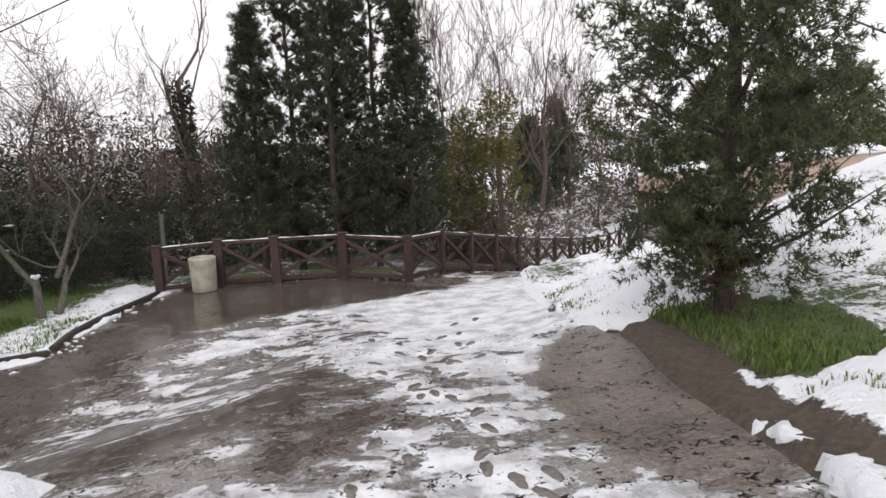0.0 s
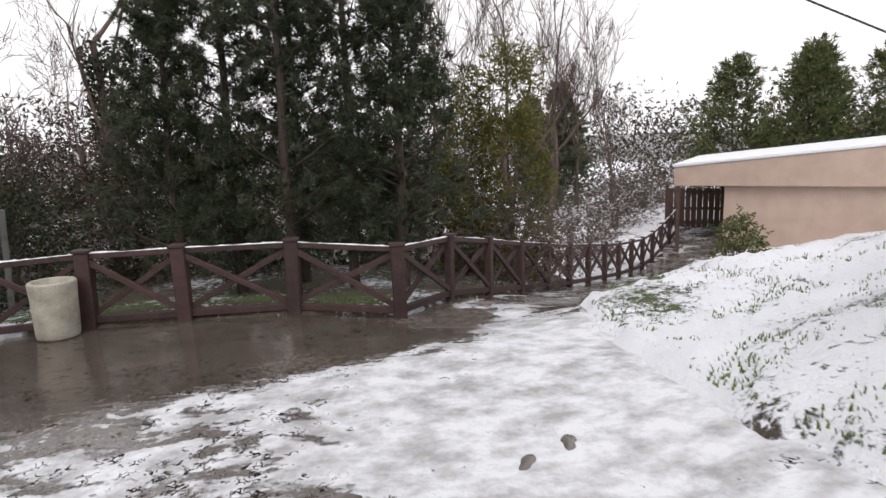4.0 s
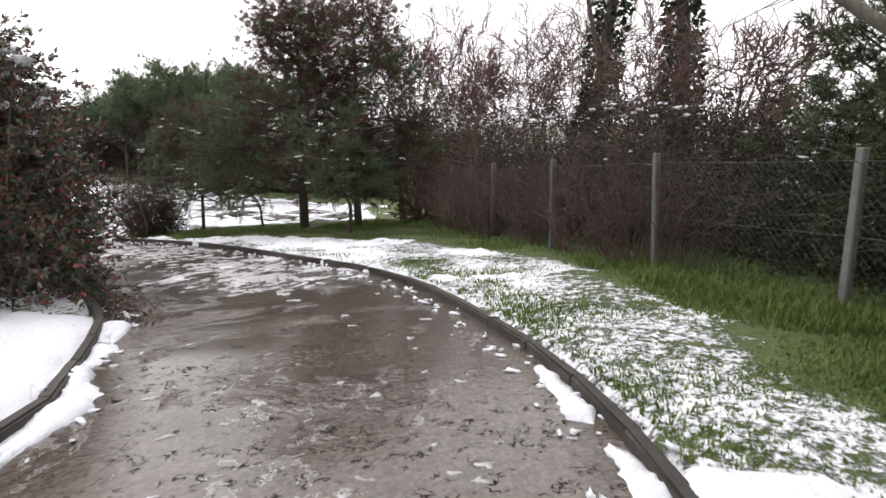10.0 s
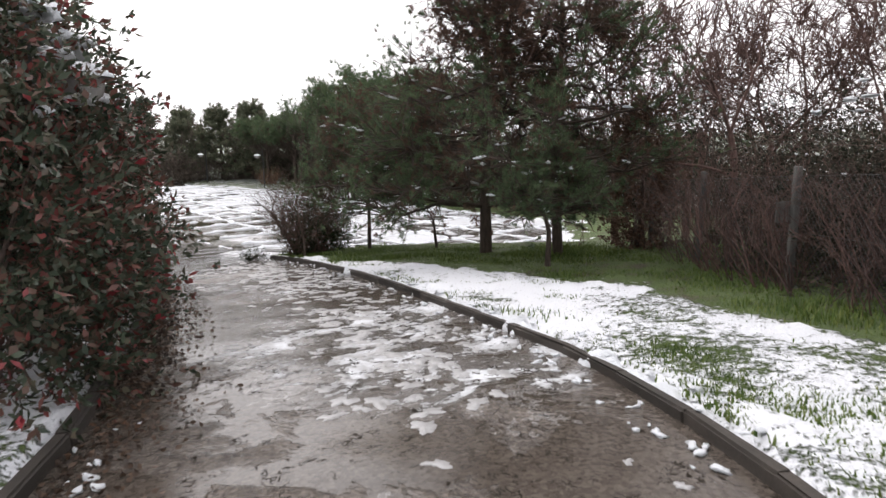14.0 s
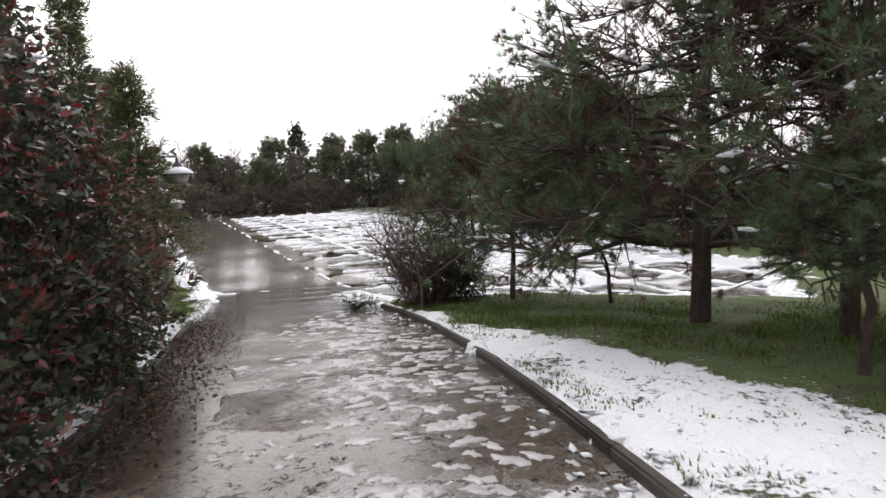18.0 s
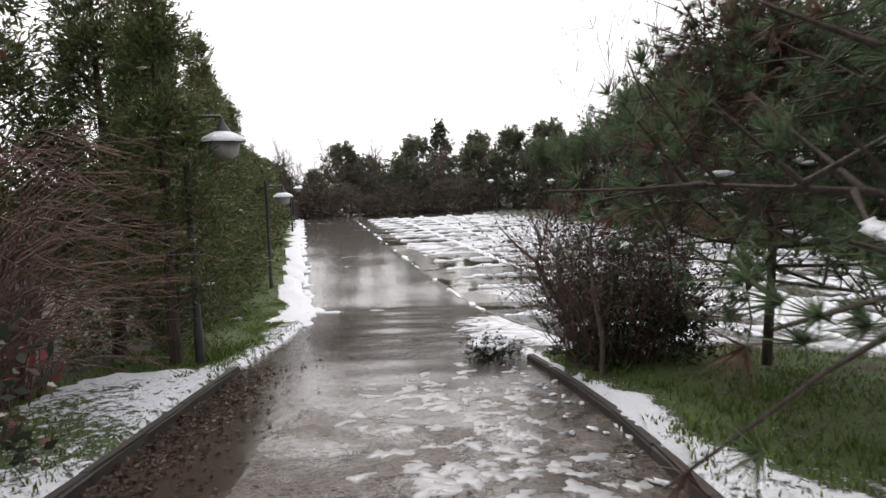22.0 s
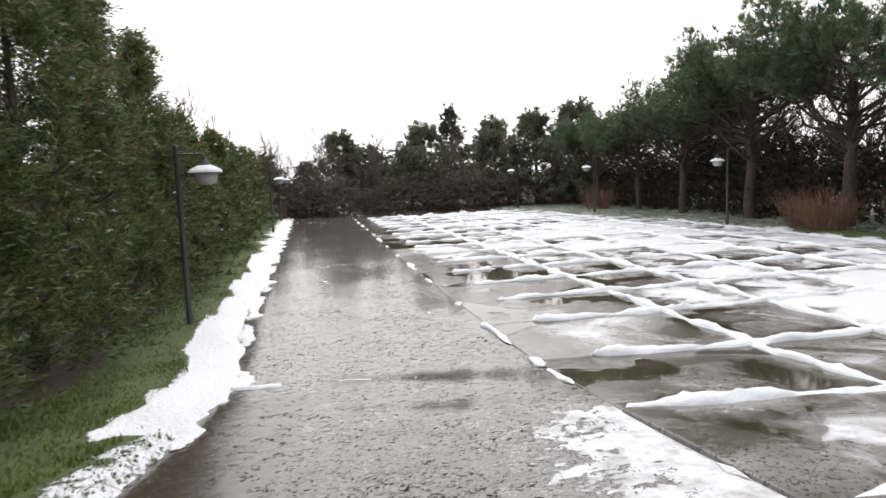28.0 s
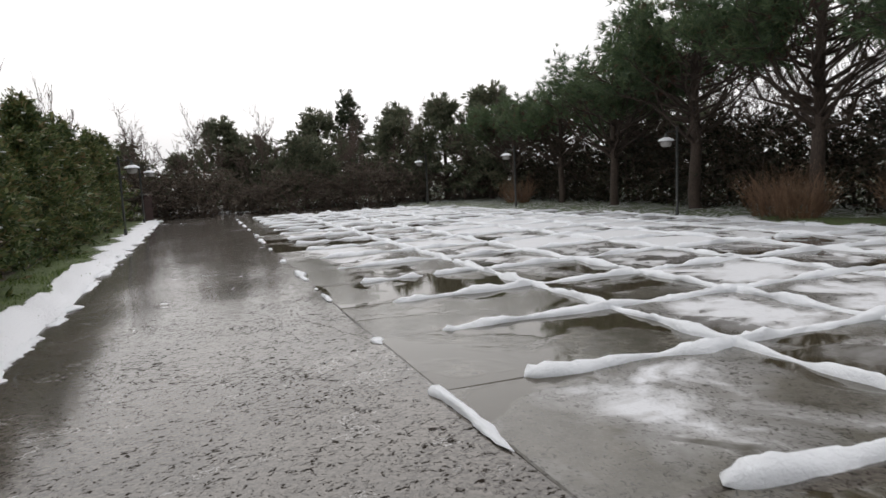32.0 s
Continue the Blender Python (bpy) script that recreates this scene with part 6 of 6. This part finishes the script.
# grass blades
def grass():
    rg = np.random.default_rng(7)
    pts = []
    for (x0, x1, y0, y1, n) in [(-20, -5.8, 4, 13.6, 120000), (-14.5, -6, 4.5, 11, 240000), (-22, -15, -7, 3, 60000), (1.4, 8, 3, 14, 110000), (-24, -13, -7, 5, 110000), (1.8, 6.5, 3, 12, 16000), (-20.2, -14.5, -16, -7, 110000), (-25, -19, -32, -14, 60000), (-6, 3, 13.8, 17, 5000), (-12, -6, -2, 5, 6000)]:
        x, y = rg.uniform(x0, x1, n), rg.uniform(y0, y1, n)
        d = pave_dist(x, y)
        s = verge_snow(x, y) + .12 * wave(x, y, 3.0)
        clump = wave(x, y, 4.3, 1) * .5 + .5
        ok = (d > .12) & (rg.uniform(0, 1, n) < np.clip(1.05 - s, 0, 1) ** 1.6 * (.35 + .65 * clump)) & ~(hedge_side(x, y) & (x < -9.8) & (d > 1.7)) & ~((x > 1.2) & (d < .5) & (y < 7.2)) & ~((y > 13.1) & (d < .4))
        pts.append(np.stack([x[ok], y[ok]], 1))
    P = np.concatenate(pts)
    Z = height(P[:, 0], P[:, 1]) + .06
    n = len(P)
    a = rg.uniform(0, 6.283, n)
    tall = rg.uniform(.05, .13, n) * np.clip(1.15 - 1.05 * verge_snow(P[:, 0], P[:, 1]), .26, 1) * (1 + .7 * (wave(P[:, 0], P[:, 1], 1.1, 4) > .4))
    tall = tall * np.where(P[:, 0] < -15.5, .75, 1.0)
    lean = rg.uniform(.2, .8, n) * tall
    w = rg.uniform(.005, .010, n)
    B = np.stack([P[:, 0], P[:, 1], Z], 1)
    D = np.stack([np.cos(a), np.sin(a), 0 * a], 1)
    S = np.stack([-np.sin(a), np.cos(a), 0 * a], 1)
    mid = B + D * (lean * .35)[:, None] + np.stack([0 * a, 0 * a, tall * .6], 1)
    tip = B + D * lean[:, None] + np.stack([0 * a, 0 * a, tall], 1)
    V = np.stack([B + S * w[:, None], B - S * w[:, None], mid - S * w[:, None] * .7, tip, mid + S * w[:, None] * .7], 1).reshape(-1, 3)
    k = np.arange(n)[:, None] * 5
    F = np.concatenate([k + np.array([[0, 1, 2]]), k + np.array([[0, 2, 4]]), k + np.array([[4, 2, 3]])])
    me = mesh_np("grass", V, F, M_GRASS, False)
    return tagged(new("grass", me), "fresh green grass blades, some poking through the snow", "grass", kind="stuff")


grass()


# ---- slush, footprints and litter on the paving ----
M_SLUSH = simple_mat("grey_slush", (0.24, 0.235, 0.23), (0.5, 0.5, 0.51), 9, 0.35, 70, 0.5)
M_PRINT = simple_mat("wet_trodden_slush", (0.07, 0.06, 0.052), (0.2, 0.18, 0.165), 12, 0.25, 90, 0.6)
M_LITTER = leaf_mat("wet_leaf_litter", [(0.2, rgb(0.03, 0.02, 0.015)), (0.7, rgb(0.09, 0.055, 0.035)), (0.95, rgb(0.2, 0.1, 0.06))], 0.5, 0.1)


def flat_pieces(name, spots, shape, mat, high, rg):
    """Thin ragged plates on the ground: spots are x, y, size, turn; shape gives the outline."""
    VV, FF, k = [], [], 0
    for x, y, s, a in spots:
        out = shape(rg) * s
        c, q = math.cos(a), math.sin(a)
        px, py = x + out[:, 0] * c - out[:, 1] * q, y + out[:, 0] * q + out[:, 1] * c
        z = height(px, py) + 0.012 * wave(px, py, 1.4)
        n = len(out)
        mx, my = x + (px - x) * .82, y + (py - y) * .82
        low = np.stack([px, py, z - .01], 1)
        top = np.stack([mx, my, z + high * rg.uniform(.7, 1.3, n)], 1)
        mid = np.array([[x, y, float(height([x], [y])[0]) + 0.012 * float(wave(x, y, 1.4)) + high * 1.1]])
        VV.append(np.concatenate([low, top, mid]))
        for i in range(n):
            j = (i + 1) % n
            FF += [(k + i, k + j, k + n + j), (k + i, k + n + j, k + n + i), (k + n + i, k + n + j, k + 2 * n)]
        k += 2 * n + 1
    return mesh_np(name, np.concatenate(VV), np.array(FF), mat, False)


def ragged(rg, n=26, stretch=1.35):
    """A lobed, frayed outline."""
    a = np.linspace(0, 6.283, n, endpoint=False)
    r = 1 + .32 * np.sin(a * 2 + rg.uniform(0, 6)) + .24 * np.sin(a * 3 + rg.uniform(0, 6)) + .2 * np.sin(a * 5 + rg.uniform(0, 6)) + .14 * np.sin(a * 8 + rg.uniform(0, 6)) + rg.normal(0, .07, n)
    return np.stack([np.cos(a) * r * stretch, np.sin(a) * r], 1) * .9


def sole(rg):
    t = np.linspace(0, 6.283, 18, endpoint=False)
    w = np.where(np.cos(t) > 0, .37, .30) * (1 - .16 * np.exp(-((np.cos(t) + .15) ** 2) * 14))
    return np.stack([np.cos(t), np.sin(t) * w * 1.1], 1) * (1 + rg.normal(0, .05, (18, 1)))


def along(line, step, side, rg, spread):
    out = []
    pts = dense([(*p, 0) for p in line], step)
    for p in pts:
        out.append((p.x + rg.normal(0, spread), p.y + rg.normal(0, spread)))
    return out


def slush():
    rg = np.random.default_rng(31)
    spots = []
    for line, step, wide, lo, hi in (([(-12.4, 3.7), (-15, .6), (-17, -2.6), (-19.2, -7)], .035, .5, .03, .105), ([(-16.5, -1.5), (-18.9, -6.4)], .07, .35, .03, .12), ([(-14, 3.2), (-17.4, -1.8)], .1, .35, .02, .08), ([(-7, 7.2), (-12, 5)], .3, .9, .02, .05)):
        spots += [(x, y, rg.uniform(lo, hi), rg.uniform(0, 6.28)) for x, y in along(line, step, 0, rg, wide) if pave_dist(np.array([x]), np.array([y]))[0] < -.25]
    heap = [(-7.0, 6.55, .14, .4), (-7.1, 6.68, .1, 1.7), (-6.9, 6.6, .11, 2.5), (-7.08, 6.45, .07, .2), (-6.98, 6.8, .06, 2.9)]
    tagged(new("snow_clot", flat_pieces("snow_clot", heap, ragged, M_SNOW, .012, rg)), "flattened clot of white snow on the wet drive", "snow")
    spots += [(-7.0 + rg.normal(0, .5) - .4, 7.1 + rg.normal(0, .7), rg.uniform(.015, .04), rg.uniform(0, 6)) for k in range(16)]
    tagged(new("slush_flakes", flat_pieces("slush_flakes", spots, ragged, M_SLUSH, .005, rg)), "scattered flakes of grey slush and thin ice", "slush", kind="stuff")
    prints = []
    for line in ([(.55, 2.0), (.15, 4.5), (-.1, 7), (.35, 9.2)], [(-.35, 2.2), (-.45, 4.2), (-.2, 6.4), (-1.1, 8.6)], [(1.2, 2.4), (.4, 3.6), (-.3, 6.0), (-2.2, 7.6)], [(-1.4, 2.4), (-1.9, 4.6), (-1.7, 7.2), (-2.8, 8.4)], [(-1.6, 5.4), (0, 6.1), (.5, 7.6)]):
        pts = dense([(*p, 0) for p in line], .36)
        for i, (p, q) in enumerate(zip(pts, pts[1:])):
            d = (q - p).normalized()
            sgn = .1 if i % 2 else -.1
            prints.append((p.x - d.y * sgn + rg.normal(0, .06), p.y + d.x * sgn + rg.normal(0, .06), rg.uniform(.115, .15), math.atan2(d.y, d.x) + rg.normal(0, .25)))
    tagged(new("footprints", flat_pieces("footprints", prints, sole, M_PRINT, .007, rg)), "dark wet footprints trodden through the snow", "footprints", kind="stuff")
    # wet leaves along the hedge
    x0 = []
    for p in dense([(*q, 0) for q in KERB_L[4:]], .02):
        for k in range(5):
            x0.append((p.x - abs(rg.normal(0, .32)) + rg.normal(0, .08), p.y + abs(rg.normal(0, .22)) + rg.normal(0, .08)))
    P = np.array(x0)
    P = P[pave_dist(P[:, 0], P[:, 1]) < .02]
    at = np.stack([P[:, 0], P[:, 1], height(P[:, 0], P[:, 1]) + .014], 1)
    way = np.stack([rg.standard_normal(len(P)), rg.standard_normal(len(P)), rg.normal(0, .12, len(P))], 1)
    tagged(new("leaf_litter", leaves("leaf_litter", at, way, .05, .025, M_LITTER, rg)), "wet fallen leaves along the hedge kerb", "leaves", kind="stuff")


slush()


def cable(p, q, sag, thick):
    P = [np.array(p) * (1 - t) + np.array(q) * t - np.array([0, 0, sag * 4 * t * (1 - t)]) for t in np.linspace(0, 1, 16)]
    return tagged(new("overhead_cable", tubes_mesh("overhead_cable", [(P, [thick] * 16)], M_CABLE, 6)), "black overhead cable against the sky", "cable")


def crumbs():
    """Small lumps of snow fallen from the kerbs."""
    rg = np.random.default_rng(41)
    at = []
    for line, n, dx, dy, sp in ((KERB_R[:8], 90, .2, -.16, .1), (KERB_R[7:], 60, .24, -.12, .12), (KERB_CORNER, 45, .2, 0, .09), (KERB_L[:6], 45, -.16, .18, .1), (KERB_R[:10], 120, -.12, .14, .12)):
        pts = dense([(*p, 0) for p in line], .05)
        for k in range(n):
            p = pts[rg.integers(0, len(pts))]
            x, y = p.x + dx + rg.normal(0, sp), p.y + dy + rg.normal(0, sp)
            at.append(np.array([x, y, gz(x, y) + (.01 if pave_dist(np.array([x]), np.array([y]))[0] < 0 else .1)]))
    return tagged(new("snow_crumbs", snow_caps("snow_crumbs", at, .023, rg)), "crumbs of wet snow beside the kerb stones", "snow", kind="stuff")


crumbs()
cable((48.0, 100, 21.9), (120.0, 100, -5.9), .3, .15)
cable((-131.0, 100, -5.8), (-45.0, 100, 26.6), .3, .1)

shrub("house_shrub", 8.35, 22.3, 1.5, .7, 4000, M_HEDGE, 401, "round green shrub in front of the building", "", (.09, .045))


def plate():
    ob = thing("fence_sign", -17.75, 5.15, gz(-17.75, 5.15) + 1.05, "small faded grey sign wired to the fence", "sign", turn=-35)
    part("panel", rounded_box(.3, .012, .26, .004), M_POST, ob)
    for x in (-.13, .13):
        V, F = tube([(x, .01, .11), (x, -.012, .115), (x, -.014, .1)], [.003] * 3, 5)
        part("wire_tie", mesh_np("wire_tie", V, F, M_WIRE, True), parent=ob)
    return ob


plate()


def entrance():
    """Brick-coloured pillars and a white cabinet where the drive leaves the car park."""
    for k, (x, y) in enumerate([(-31.5, -51.4), (-30.6, -48.9)]):
        ob = thing("gate_pillar", x, y, None, "red-brown gate pillar with a flat cap and snow", "pillar", "gate pillars")
        bm = rounded_box(.42, .42, 1.5, .015)
        bmesh.ops.translate(bm, verts=bm.verts, vec=(0, 0, .7))
        part("shaft", bm, M_FENCE, ob)
        bm = rounded_box(.52, .52, .08, .012)
        bmesh.ops.translate(bm, verts=bm.verts, vec=(0, 0, 1.49))
        part("cap", bm, M_POST, ob)
    ob = thing("white_cabinet", -32.2, -52.3, None, "white metal cabinet beside the gate pillars", "cabinet")
    bm = rounded_box(.6, .45, .85, .02)
    bmesh.ops.translate(bm, verts=bm.verts, vec=(0, 0, .44))
    part("body", bm, M_OPAL, ob)
    bm = rounded_box(.5, .015, .7, .004)
    bmesh.ops.translate(bm, verts=bm.verts, vec=(0, .232, .44))
    part("door", bm, M_OPAL, ob)


entrance()
